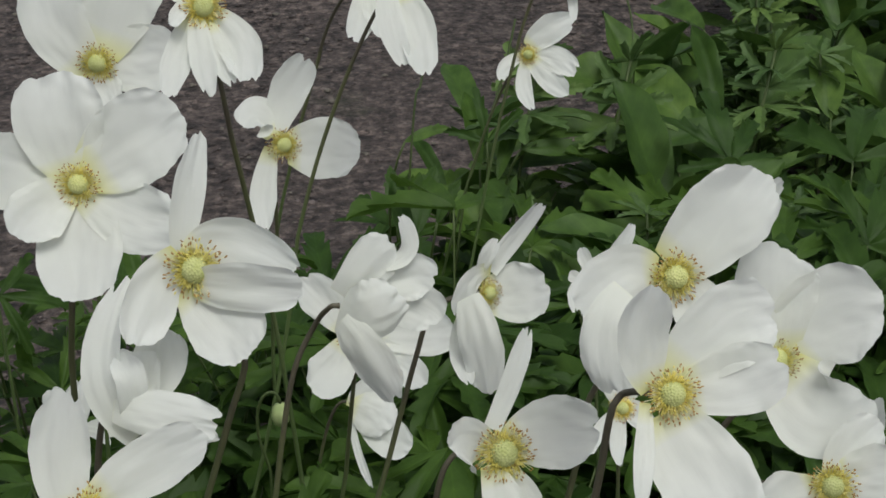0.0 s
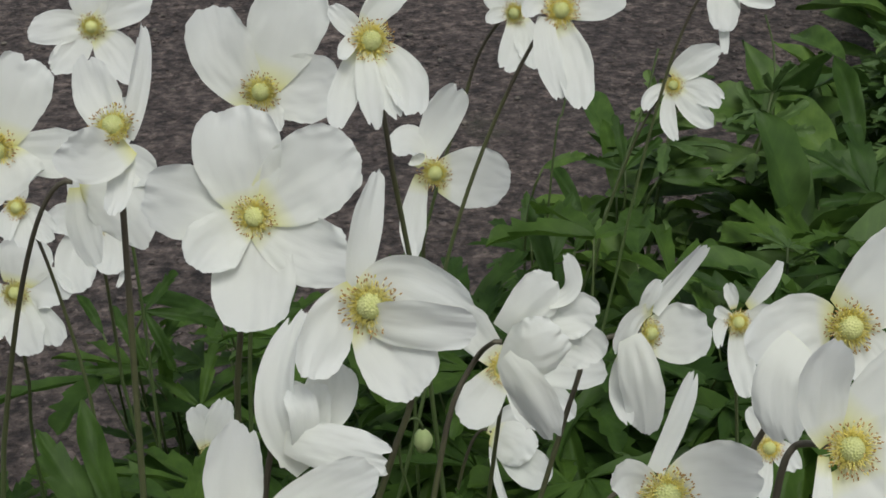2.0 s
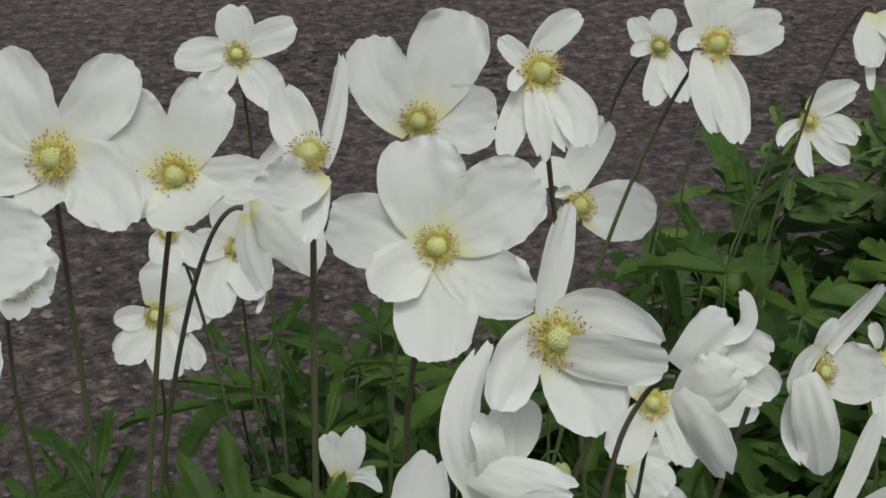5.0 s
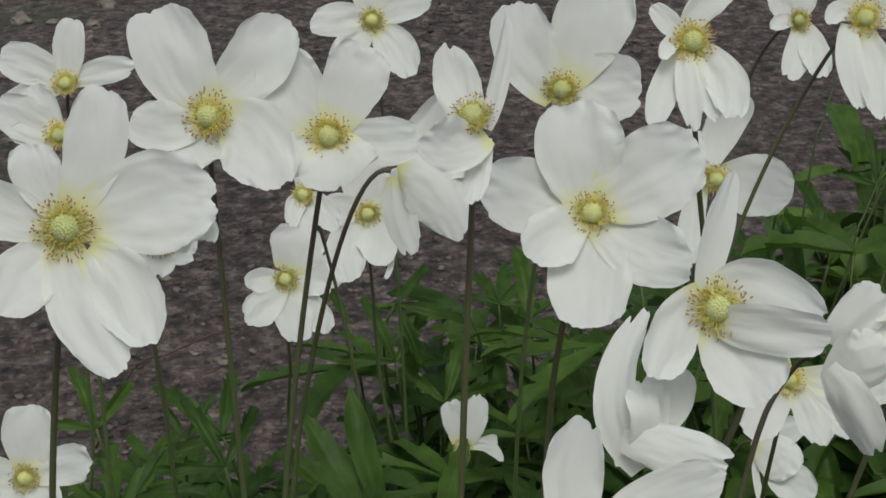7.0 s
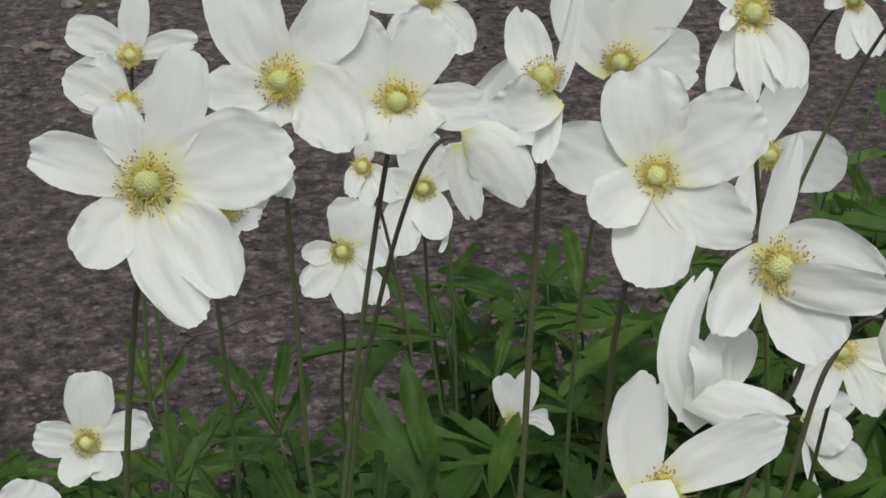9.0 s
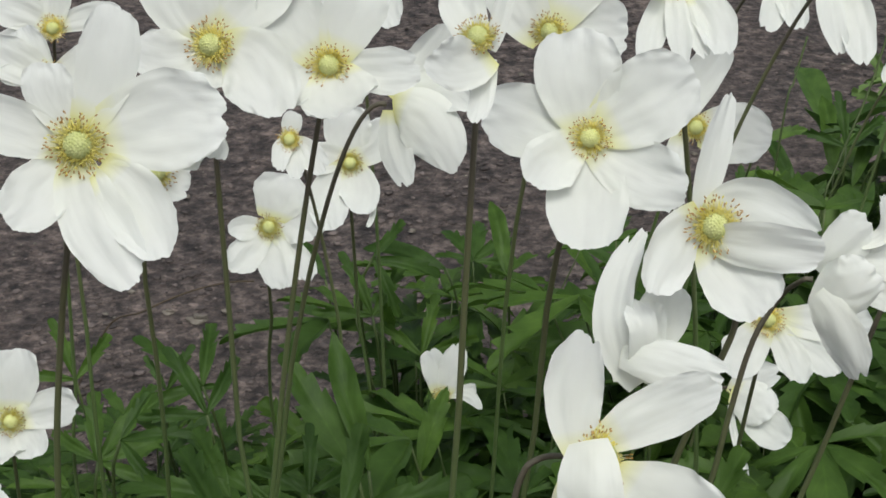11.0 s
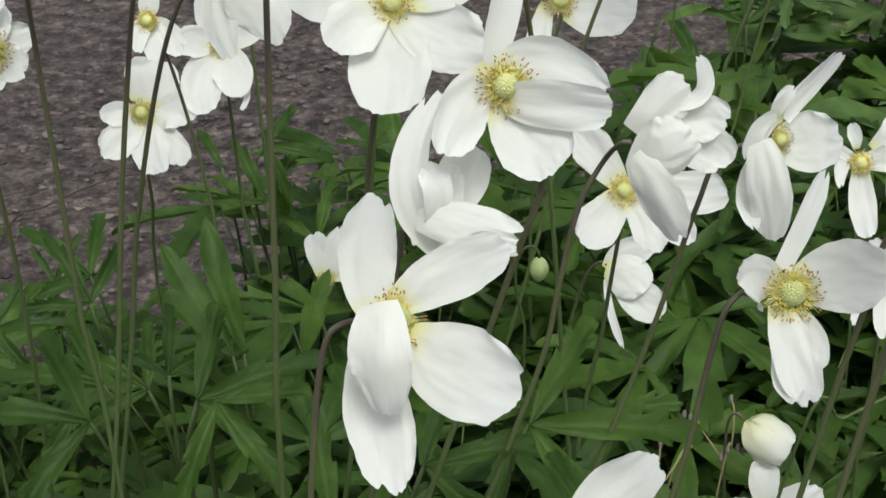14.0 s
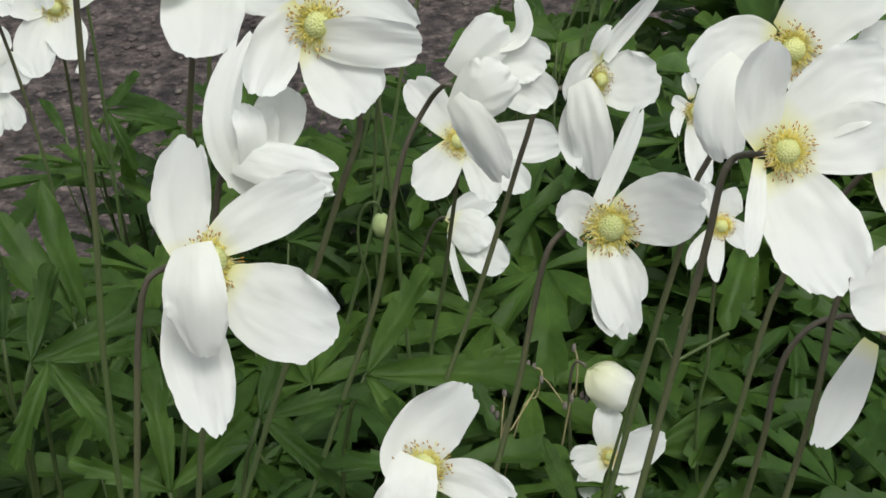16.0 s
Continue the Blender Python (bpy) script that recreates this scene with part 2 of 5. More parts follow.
# ---------------------------------------------------------------- anemones
def stamen_mesh(seed):
    """A ring of filaments: short yellow ones crowd round the middle, long pale ones with ochre anthers stand out; the axis is +z."""
    rnd = random.Random(seed)
    verts, faces, slots = [], [], []
    for k in range(520):
        outer = k % 6 == 0
        turn = k * 2.39996 + rnd.uniform(-0.35, 0.35)
        if outer:
            lean, length, foot = radians(rnd.uniform(38, 76)), rnd.uniform(0.0036, 0.0056), rnd.uniform(0.0030, 0.0038)
        else:
            lean, length, foot = radians(rnd.uniform(4, 84)), rnd.uniform(0.0016, 0.0034), rnd.uniform(0.0022, 0.0040)
        out = Vector((math.cos(turn), math.sin(turn), 0))
        base = out * foot + Vector((0, 0, 0.0004))
        turn += rnd.uniform(-0.45, 0.45)
        out = Vector((math.cos(turn), math.sin(turn), 0))
        tip = base + (out * math.sin(lean) + Vector((0, 0, math.cos(lean)))) * length
        mid = (base + tip) / 2 + Vector((0, 0, 0.0005 * rnd.uniform(0, 1.5)))
        thick = 0.00010 if outer else 0.00021
        v, f = tube([base, mid, tip], [thick * 1.3, thick, thick * 0.8], 3, len(verts))
        verts += v
        faces += f
        slots += [2 if outer else 0] * len(f)
        d = (tip - mid).normalized()
        d = (d + Vector((rnd.uniform(-0.5, 0.5), rnd.uniform(-0.5, 0.5), rnd.uniform(-0.5, 0.5)))).normalized()
        a = d.orthogonal().normalized()
        b = d.cross(a)
        fat, size, s = (rnd.uniform(0.00018, 0.00024), rnd.uniform(0.00036, 0.00060), len(verts)) if outer else (0.00016, rnd.uniform(0.00025, 0.00042), len(verts))
        for h, r in ((-1, 0.25), (-0.4, 1.0), (0.4, 1.0), (1, 0.3)):
            verts += [tip + d * size * h + (a * math.cos(w) + b * math.sin(w)) * fat * r for w in (0, 1.2566, 2.5133, 3.7699, 5.0265)]
        for i in range(3):
            faces += [(s + i * 5 + j, s + i * 5 + (j + 1) % 5, s + i * 5 + 5 + (j + 1) % 5, s + i * 5 + 5 + j) for j in range(5)]
        faces += [tuple(s + j for j in (4, 3, 2, 1, 0)), tuple(s + 15 + j for j in range(5))]
        slots += [1 if outer and rnd.random() < 0.9 or rnd.random() < 0.05 else 0] * 17
    s = len(verts)
    for r, z in ((0.0008, 0.0020), (0.0036, 0.0018), (0.0052, 0.0004)):
        verts += [Vector((r * math.cos(k * 0.4488), r * math.sin(k * 0.4488), z)) for k in range(14)]
    for i in (0, 1):
        for k in range(14):
            faces.append((s + i * 14 + k, s + i * 14 + 14 + k, s + i * 14 + 14 + (k + 1) % 14, s + i * 14 + (k + 1) % 14))
            slots.append(0)
    return mesh_of("stamens", verts, faces, [FILAMENT, ANTHER, PALE_FILAMENT], slots=slots)


def pistil_mesh():
    """The domed green head, its carpels as close rows of small beaked knobs."""
    bm = bmesh.new()
    bmesh.ops.create_icosphere(bm, subdivisions=5, radius=1)
    many = 210
    knobs = []
    for k in range(many):
        z = 1 - 2 * (k + 0.5) / many
        r = math.sqrt(1 - z * z)
        knobs.append((r * math.cos(k * 2.39996), r * math.sin(k * 2.39996), z))
    co = np.array([v.co for v in bm.verts])
    co /= np.linalg.norm(co, axis=1)[:, None]
    gap = np.arccos(np.clip((co @ np.array(knobs).T).max(axis=1), -1, 1))
    high = 1 + 0.14 * np.clip(1 - (gap / 0.108) ** 2, 0, 1)
    for v, d, r in zip(bm.verts, co, high):
        v.co = Vector((d[0] * 0.0034 * r, d[1] * 0.0034 * r, 0.0015 + d[2] * 0.0034 * r))
    me = bpy.data.meshes.new("pistil")
    bm.to_mesh(me)
    bm.free()
    me.materials.append(PISTIL)
    me.polygons.foreach_set("use_smooth", [True] * len(me.polygons))
    return me


STAMENS = [stamen_mesh(s) for s in (3, 8, 21)]
PISTIL_MESH = pistil_mesh()


def petal_mesh(frame3, spec, rnd):
    """One petal: a thin crinkled sheet along a bent spine.
    spec: base, middle and tip of the spine (right, up, forward, in mm), width in mm, roll and twist in degrees, width of the neck, cup, where it is broadest."""
    e1, e2, axis = frame3
    to_world = Matrix((e1, e2, axis)).transposed()
    base, mid, tip = (Vector(spec[i:i + 3]) / 1000 for i in (0, 3, 6))
    width, roll, twist, neck, cup = spec[9] / 1000, radians(spec[10]), radians(spec[11]), spec[12], spec[13]
    bent = mid * 2 - (base + tip) / 2
    length = (mid - base).length + (tip - mid).length
    rows, cols = 26, 31
    slender = width / length < 0.36
    peak = spec[14] + rnd.uniform(-0.04, 0.04)
    round_by, skew = rnd.uniform(1.9, 2.7), rnd.uniform(-0.18, 0.18)
    off = rnd.uniform(0, 50)
    cup *= rnd.uniform(0.75, 1.3)
    ruffle = rnd.uniform(0.035, 0.075) * (0.5 if slender else 1.0)
    cleft, cleft_at = (rnd.uniform(0.03, 0.08) if rnd.random() < 0.45 else 0.0), rnd.uniform(-0.55, 0.55)
    curl = rnd.uniform(-0.035, 0.045)
    verts, uvs = [], []
    for i in range(rows):
        u = i / (rows - 1)
        far = max(0.0, (u - peak) / (1 - peak))
        w = neck + (1 - neck) * math.sin(math.pi / 2 * u / peak) ** 0.9 if u < peak else 1 - (0.30 if slender and neck < 0.8 else 0.18) * far**1.6
        for j in range(cols):
            v = 2 * j / (cols - 1) - 1
            end = (1 - (0.82 * abs(v - skew * (1 - v * v))) ** round_by) ** (1 / round_by)   # a rounded tip, off the middle
            x = u if u < peak else peak + far * (1 - peak) * end
            rim = max(abs(v) ** 4 * min(1, u * 1.6), u**6)
            ragged = noise.noise(Vector((v * 2.2 + off, u * 2.0, off)))
            fine = noise.noise(Vector((v * 7.5 + off, u * 3.0, 3 + off))) + 0.6 * noise.noise(Vector((v * 12 + off, u * 3.0, 8 + off)))
            x *= 0.985 + 0.045 * ragged * u * u + 0.015 * fine * u**5 - cleft * math.exp(-((v - cleft_at) / 0.13) ** 2) * u**6
            spine = base * (1 - x) ** 2 + bent * 2 * x * (1 - x) + tip * x * x
            along = ((bent - base) * (1 - x) + (tip - bent) * x).normalized()
            side = along.cross(Vector((0, 0, 1)))
            side = side.normalized() if side.length > 0.05 else Vector((1, 0, 0))
            side = Matrix.Rotation(roll + twist * (x - 0.5), 3, along) @ side
            face = side.cross(along)
            edge = noise.noise(Vector((u * 3.2 + off, 9 + math.copysign(4, v), 1))) + 0.35 * noise.noise(Vector((u * 11 + off, 5 + math.copysign(4, v), 7)))
            across = v * w * width / 2 * (0.94 + 0.065 * edge)
            rise = cup * width * v * v * w * (0.4 + 0.6 * u) * 0.6 + curl * length * u**4
            rise += ruffle * width * rim * (noise.noise(Vector((v * 3.1 + off, u * 5.0, 4))) + 0.5 * noise.noise(Vector((v * 8 + off, u * 10.0, 14))))
            rise += 0.034 * length * noise.noise(Vector((u * 2.4, v * 1.7, off))) * min(1, u * 3) * (0.5 if slender else 1.0)
            rise += 0.011 * width * noise.noise(Vector((u * 5.5, v * 4.5, off + 20))) * min(1, u * 3)
            rise += 0.0045 * width * (noise.noise(Vector((u * 1.2, v * 8.0, off))) + 0.5 * math.cos(v * 9 + off)) * math.sin(math.pi * u)
            verts.append(to_world @ (spine + side * across + face * rise))
            uvs.append((u if neck < 0.54 else 0.2 + 0.8 * u, v * w * 0.5 + 0.5))
    return mesh_of("petal", verts, grid_faces(rows, cols), [PETAL], uvs)


def stem_mesh(head, axis, low, hook, thick, rnd, via=()):
    """A round stem: from the foot on the ground straight up to low, then bending over to the back of the flower head."""
    drop = Vector((low.x - (head.x - axis.x * hook), low.y - (head.y - axis.y * hook), 0))
    fall = max(0.03, head.z - low.z)
    lean = drop / fall
    if lean.length > 0.30:
        lean = lean.normalized() * 0.30
    lean *= 0.75
    foot = Vector((low.x + lean.x * low.z, low.y + lean.y * low.z, 0))
    up = (low - foot).normalized()
    neck = head - axis * 0.0015
    reach = (neck - low).length
    first = bezier(neck, neck - axis * hook * 1.05 + Vector((0, 0, hook * 0.30)), low + up * reach * 0.55, low, 16)
    sway = Vector((rnd.uniform(-1, 1), rnd.uniform(-1, 1), 0)) * 0.006
    bow = Vector((rnd.uniform(-1, 1), rnd.uniform(-1, 1), 0)) * 0.004
    below = [low.lerp(foot, t / 9) + sway * math.sin(math.pi * t / 9) + bow * math.sin(2.6 * math.pi * t / 9) * (1 - t / 9) for t in range(1, 10)]
    path = first + below
    if via:                                             # the stem is seen along its way
        pts = [neck, neck - axis * hook * 0.2] + [Vector(p) for p in via]
        d = pts[-1] - pts[-2]
        slope = Vector((d.x, d.y, 0)) / max(0.01, -d.z)
        if slope.length > 0.3:
            slope = slope.normalized() * 0.3
        foot = pts[-1] + slope * pts[-1].z
        foot.z = 0
        pts.append(foot)
        path = []
        for i in range(len(pts) - 1):
            a, p, q, e = pts[max(i - 1, 0)], pts[i], pts[i + 1], pts[min(i + 2, len(pts) - 1)]
            bow = (q - p).length
            t1, t2 = (q - a).normalized() * bow / 3, (e - p).normalized() * bow / 3
            path += bezier(p, p + t1, q - t2, q, 5)[: 5 if i < len(pts) - 2 else 6]
    radii = [thick * (0.92 + 0.24 * min(1, i / len(path) * 1.6)) for i in range(len(path))]
    radii[0], radii[1] = thick * 1.2, thick * 1.05
    v, f = tube([p - foot for p in path], radii, 8)
    return mesh_of("stem", v, f, [STEM]), foot


count = [0]


def heading(azimuth, tilt):
    a, t = radians(azimuth), radians(tilt)
    axis = Vector((math.cos(a) * math.cos(t), math.sin(a) * math.cos(t), math.sin(t)))
    e1 = Vector((0, 0, 1)).cross(axis).normalized()
    return e1, axis.cross(e1), axis


def anemone(label, head, nod, facing, low, hook, petals, core=1.0, lean=(0, 0), size=1.0, via=()):
    """One flowering stem. nod: azimuth and tilt of the neck; facing: those of the petals' frame, in degrees;
    low: a point that its stem runs through; lean: how the heart of the flower leans to its right and upwards."""
    count[0] += 1
    rnd = random.Random(count[0] * 17)
    head, low = Vector(head), Vector(low)
    stem, foot = stem_mesh(head, heading(*nod)[2], low, hook, 0.00080 * (0.7 + 0.3 * size), rnd, via)
    e1, e2, axis = heading(*facing)
    root = tagged(new("anemone_flower"), label, "flower", "anemones in bloom")
    root.location = foot
    part("stem", stem, root)
    for spec in petals:
        part("petal", petal_mesh((e1, e2, axis), spec, rnd), root).location = head - foot
    if core:
        up = (axis + e1 * lean[0] + e2 * lean[1]).normalized()
        right = (e1 - up * e1.dot(up)).normalized()
        turn = Matrix((right, up.cross(right), up)).transposed().to_4x4() @ Matrix.Rotation(rnd.uniform(0, 6), 4, "Z") @ Matrix.Scale(core, 4)
        at = Matrix.Translation(head - foot + axis * 0.0008)
        part("stamen_tuft", STAMENS[count[0] % 3], root, "yellow stamens with ochre tips").matrix_local = at @ turn
        part("pistil", PISTIL_MESH, root, "pale green knobbly flower head").matrix_local = at @ turn
    return root


anemone("large wide open white anemone with six broad petals", (-0.0010, -0.0004, 0.4795), (-80, 37), (-91.1, 26.3), (-0.0103, 0.0168, 0.4172), 0.0066,
        [(-3.0, -0.6, -0.6, -15.7, 2.9, 1.9, -28.7, 5.8, 4.5, 20.9, 0, 0, 0.48, 0.16, 0.6),
         (-0.1, -1.2, -0.2, -0.2, -15.8, 2.4, 0, -30.0, 10.6, 23.3, 0, 0, 0.48, 0.16, 0.6),
         (1.0, -0.7, 0.1, 12.5, -8.8, 2.6, 25.5, -11.7, 7.8, 19.4, 0, 0, 0.48, 0.16, 0.6),
         (-0.5, 2.1, 0.4, -3.8, 14.6, 2.9, -5.0, 28.3, 2.5, 24.7, 0, 0, 0.48, 0.16, 0.6),
         (1.8, 1.7, 0.8, 14.0, 9.7, 3.5, 26.3, 17.9, 4.8, 24.7, 0, 0, 0.48, 0.16, 0.6),
         (-2.5, -1.5, 1.1, -9.4, -6.8, 3.0, -14.9, -14.0, 7.8, 16.5, 0, 0, 0.48, 0.16, 0.6)], core=0.74, lean=(-0.12, -0.22))
anemone("half open white anemone with a large green centre and rolled petals", (0.0288, -0.0402, 0.4738), (-112, 27), (-91.1, 26.3), (0.0242, -0.0232, 0.4343), 0.0061,
        [(-3.4, 2.4, -0.6, -1.4, 17.4, 2.2, 2.4, 32.6, 2.0, 9.0, 25, 40, 0.6, 0.16, 0.6),
         (-3.9, 3.5, -0.2, -10.4, -5.6, 2.1, -14.0, -18.3, 5.3, 14.1, -20, 0, 0.48, 0.16, 0.6),
         (-2.0, -3.7, 0.1, 5.8, -12.4, 2.3, 12.0, -21.0, 8.7, 19.9, 0, 0, 0.48, 0.16, 0.6),
         (-0.9, 1.8, 0.4, 8.3, 4.9, 2.0, 23.9, -3.0, 7.0, 15.8, 10, 0, 0.48, 0.16, 0.6),
         (-1.5, -3.6, 0.8, 10.1, -4.3, 7.4, 25.7, -4.9, 10.4, 13.6, 20, 0, 0.48, 0.16, 0.6)], core=0.92, lean=(-0.10, -0.10),
        via=[(0.0387, -0.0228, 0.4390), (0.0338, -0.0228, 0.4201), (0.0270, -0.0228, 0.3967)])
anemone("wide open white anemone with yellow stamens on a brown stem", (-0.0105, 0.1723, 0.4478), (-82, 21), (-91.1, 26.3), (-0.0154, 0.1929, 0.3975), 0.0093,
        [(0.3, -1.1, -0.6, 2.3, -8.3, 1.1, 5.3, -16.9, 5.5, 12.7, 0, 0, 0.48, 0.16, 0.6),
         (1.2, 0.1, -0.2, 14.7, 0.4, 2.3, 28.7, 0.9, 5.6, 27.0, 0, 0, 0.48, 0.16, 0.6),
         (-2.2, -2.7, 0.1, -13.1, 12.5, 3.4, -17.8, 30.9, 3.2, 24.6, 0, 0, 0.48, 0.16, 0.6),
         (0.9, 2.6, 0.4, 9.5, 22.6, 3.8, 15.2, 39.0, 3.4, 29.9, 0, 0, 0.48, 0.16, 0.6)], core=0.92, lean=(-0.08, -0.25))
anemone("white anemone with narrow drooping petals and one split petal", (0.0294, 0.1065, 0.4896), (-83, 19), (-91.1, 26.3), (0.0356, 0.1260, 0.4380), 0.0080,
        [(-1.8, 3.3, -0.6, 4.3, 11.4, 1.5, 13.2, 17.9, 2.0, 10.7, 0, 0, 0.48, 0.16, 0.6),
         (1.8, -2.6, -0.2, 10.7, -11.8, 2.2, 12.8, -25.3, 9.0, 13.9, 0, 0, 0.48, 0.16, 0.6),
         (-3.6, -2.2, 0.1, -8.1, -16.3, 2.7, -11.0, -29.6, 10.3, 10.0, 0, 0, 0.48, 0.16, 0.6),
         (-3.2, 1.7, 0.4, -6.7, 4.7, 2.0, -12.9, 10.7, 2.4, 7.9, 0, 0, 0.48, 0.16, 0.6),
         (1.3, -4.6, 0.8, 5.0, -15.7, 3.4, 8.6, -25.8, 5.4, 7.9, 0, 0, 0.48, 0.16, 0.6),
         (-1.8, -2.8, 1.1, -0.5, -15.1, 4.8, 2.2, -29.0, 6.8, 8.9, 0, 0, 0.48, 0.16, 0.6),
         (-3.5, 1.2, 1.5, -6.7, -1.9, 4.1, -8.7, -7.2, 7.1, 5.7, 0, 0, 0.48, 0.16, 0.6)], core=0.92, lean=(0.25, -0.20))
anemone("white anemone with unevenly twisted petals and a yellow centre", (0.0552, 0.2659, 0.3728), (-66, 22), (-91.1, 26.3), (0.0512, 0.2872, 0.3136), 0.0110,
        [(1.7, -1.7, -0.6, 16.8, -2.1, 2.2, 32.7, -3.7, 6.5, 28.9, 0, 0, 0.48, 0.16, 0.6),
         (-2.7, 6.4, -0.2, 3.2, 22.6, -0.7, 12.4, 37.9, 3.4, 17.7, 0, 30, 0.55, 0.16, 0.6),
         (-3.2, 3.9, 0.1, -9.1, 11.2, 1.8, -14.0, 6.6, 5.7, 22.1, 30, 0, 0.48, 0.16, 0.6),
         (-5.2, -1.0, 0.4, -9.1, -20.1, 3.0, -8.7, -38.2, 7.0, 12.3, 0, 0, 0.5, 0.16, 0.6)], core=0.92, lean=(0.25, -0.10))
anemone("smaller open white anemone with yellow stamens on a thin stem", (0.0954, 0.3399, 0.4202), (-90, 19), (-91.1, 26.3), (0.0757, 0.3630, 0.3762), 0.0117,
        [(0.2, 1.3, -0.6, 1.2, 9.0, 1.2, 3.9, 17.3, 0.9, 13.0, 0, 0, 0.48, 0.16, 0.6),
         (-0.9, 0.8, -0.2, -7.1, 5.3, 1.6, -12.4, 13.5, 1.9, 12.5, 0, 0, 0.48, 0.16, 0.6),
         (0.5, -1.1, 0.1, 6.8, -14.2, 2.6, 8.8, -27.9, 10.1, 14.6, 0, 0, 0.48, 0.16, 0.6),
         (-0.1, -1.3, 0.4, -0.5, -15.2, 2.9, -6.1, -27.9, 10.3, 13.6, 0, 0, 0.48, 0.16, 0.6),
         (-1.2, -0.2, 0.8, -8.0, -1.1, 2.3, -13.0, -5.0, 4.6, 7.8, 0, 0, 0.48, 0.16, 0.6)], core=0.74, lean=(-0.20, -0.20), size=0.90)
anemone("white anemone with a long hanging petal on a dark hooked stem", (0.1029, 0.2229, 0.4602), (-81, 23), (-91.1, 26.3), (0.0596, 0.2469, 0.3377), 0.0131,
        [(-0.3, 1.2, -0.6, -4.5, 12.9, 1.7, -6.7, 24.3, 1.3, 15.8, 0, 0, 0.48, 0.16, 0.6),
         (0.4, 1.2, -0.2, 5.0, 14.5, 2.2, 10.1, 25.9, 2.0, 17.5, 0, 0, 0.48, 0.16, 0.6),
         (2.2, 0.4, 0.1, 13.3, 4.0, 2.5, 25.7, 6.7, 4.7, 18.8, 0, 0, 0.48, 0.16, 0.6),
         (-0.5, -4.9, 0.4, 4.9, -20.5, 3.6, 5.5, -40.5, 13.4, 14.9, 0, 0, 0.48, 0.16, 0.6),
         (-1.2, 0.2, 0.8, -9.4, 1.8, 2.5, -13.5, -4.2, 5.1, 9.2, 0, 0, 0.48, 0.16, 0.6),
         (-5.8, -2.8, 1.1, -5.4, -18.6, 5.8, -0.4, -35.7, 7.8, 11.4, 0, 0, 0.55, 0.16, 0.6)], core=0.92, lean=(0.05, -0.20))
anemone("small narrow-petalled white anemone standing over green leaves", (0.2007, 0.4930, 0.3250), (-68, 32), (-91.1, 26.3), (0.1639, 0.5164, 0.2087), 0.0145,
        [(1.1, 4.3, -0.6, 10.9, 12.3, 2.2, 27.4, 20.5, 3.9, 18.1, 0, 0, 0.48, 0.16, 0.6),
         (1.2, -0.2, -0.2, 16.0, -3.8, 2.5, 25.8, -13.9, 8.4, 16.8, 0, 0, 0.48, 0.16, 0.6),
         (-1.1, -0.5, 0.1, -12.3, -5.7, 2.3, -16.6, -15.8, 7.5, 9.0, 0, 0, 0.48, 0.16, 0.6),
         (-0.3, -1.2, 0.4, -3.5, -18.6, 3.3, 0.5, -32.7, 12.3, 10.3, 0, 0, 0.48, 0.16, 0.6),
         (0.6, -1.0, 0.8, 11.3, -14.8, 3.7, 21.4, -25.0, 11.5, 14.2, 0, 0, 0.48, 0.16, 0.6)], core=0.78, lean=(-0.10, -0.10), size=0.75)
anemone("nodding half closed white anemone on a thin hooked stem", (0.2016, 0.3733, 0.4233), (-89, -41), (-90.2, 26.0), (0.1789, 0.3956, 0.3697), 0.0135,
        [(1.2, 1.2, -0.6, 8.6, 1.9, -2.0, 15.4, 1.1, -1.0, 6.0, 0, 0, 0.48, 0.16, 0.6),
         (-3.2, -3.7, -0.2, -2.9, -18.7, 0.3, -3.1, -35.5, 3.4, 6.0, 0, 0, 0.8, 0.16, 0.5),
         (-0.6, 2.2, 0.1, -3.0, -11.8, 3.7, -3.6, -25.0, 5.7, 17.3, 0, 0, 0.5, -0.16, 0.55),
         (0.4, -0.6, 0.4, 8.5, -7.3, 5.0, 21.2, -11.4, 7.0, 10.8, 0, 0, 0.5, 0.16, 0.6)], core=0.00, lean=(0.00, 0.00), size=0.70)
anemone("white anemone seen from its side, cupped petals on an arched stem", (0.1089, 0.0281, 0.4258), (-36, 17), (-91.1, 26.3), (0.0666, 0.0448, 0.3013), 0.0083,
        [(-5.5, -4.5, -0.6, -7.6, -16.1, -2.0, -6.5, -26.6, 8.3, 8.2, 0, 0, 0.48, 0.16, 0.6),
         (-0.5, -0.5, -0.2, 9.2, -0.3, -1.6, 18.0, 1.6, 2.4, 19.4, 0, 0, 0.48, 0.16, 0.6),
         (1.1, 6.4, 0.1, 7.8, 14.7, 0.7, 17.3, 25.8, 3.7, 6.6, 20, 50, 0.85, 0.16, 0.8),
         (1.6, 7.1, 0.4, -5.7, 2.7, 5.0, -8.8, -6.3, 4.0, 8.2, -30, 0, 0.5, 0.16, 0.6),
         (-1.8, 5.5, 0.8, 0.2, 10.9, 4.4, 3.1, 15.8, 5.4, 4.9, 0, 0, 0.48, 0.16, 0.6),
         (-6.3, -0.7, 7.2, -3.6, -13.2, 8.8, -0.9, -29.9, 1.8, 13.8, 22, 0, 0.55, -0.25, 0.6)], core=0.57, lean=(0.75, -0.05),
        via=[(0.1034, 0.0442, 0.4164), (0.0951, 0.0442, 0.4123), (0.0901, 0.0442, 0.3965), (0.0852, 0.0442, 0.3761), (0.0786, 0.0442, 0.3483), (0.0641, 0.0442, 0.2953)])
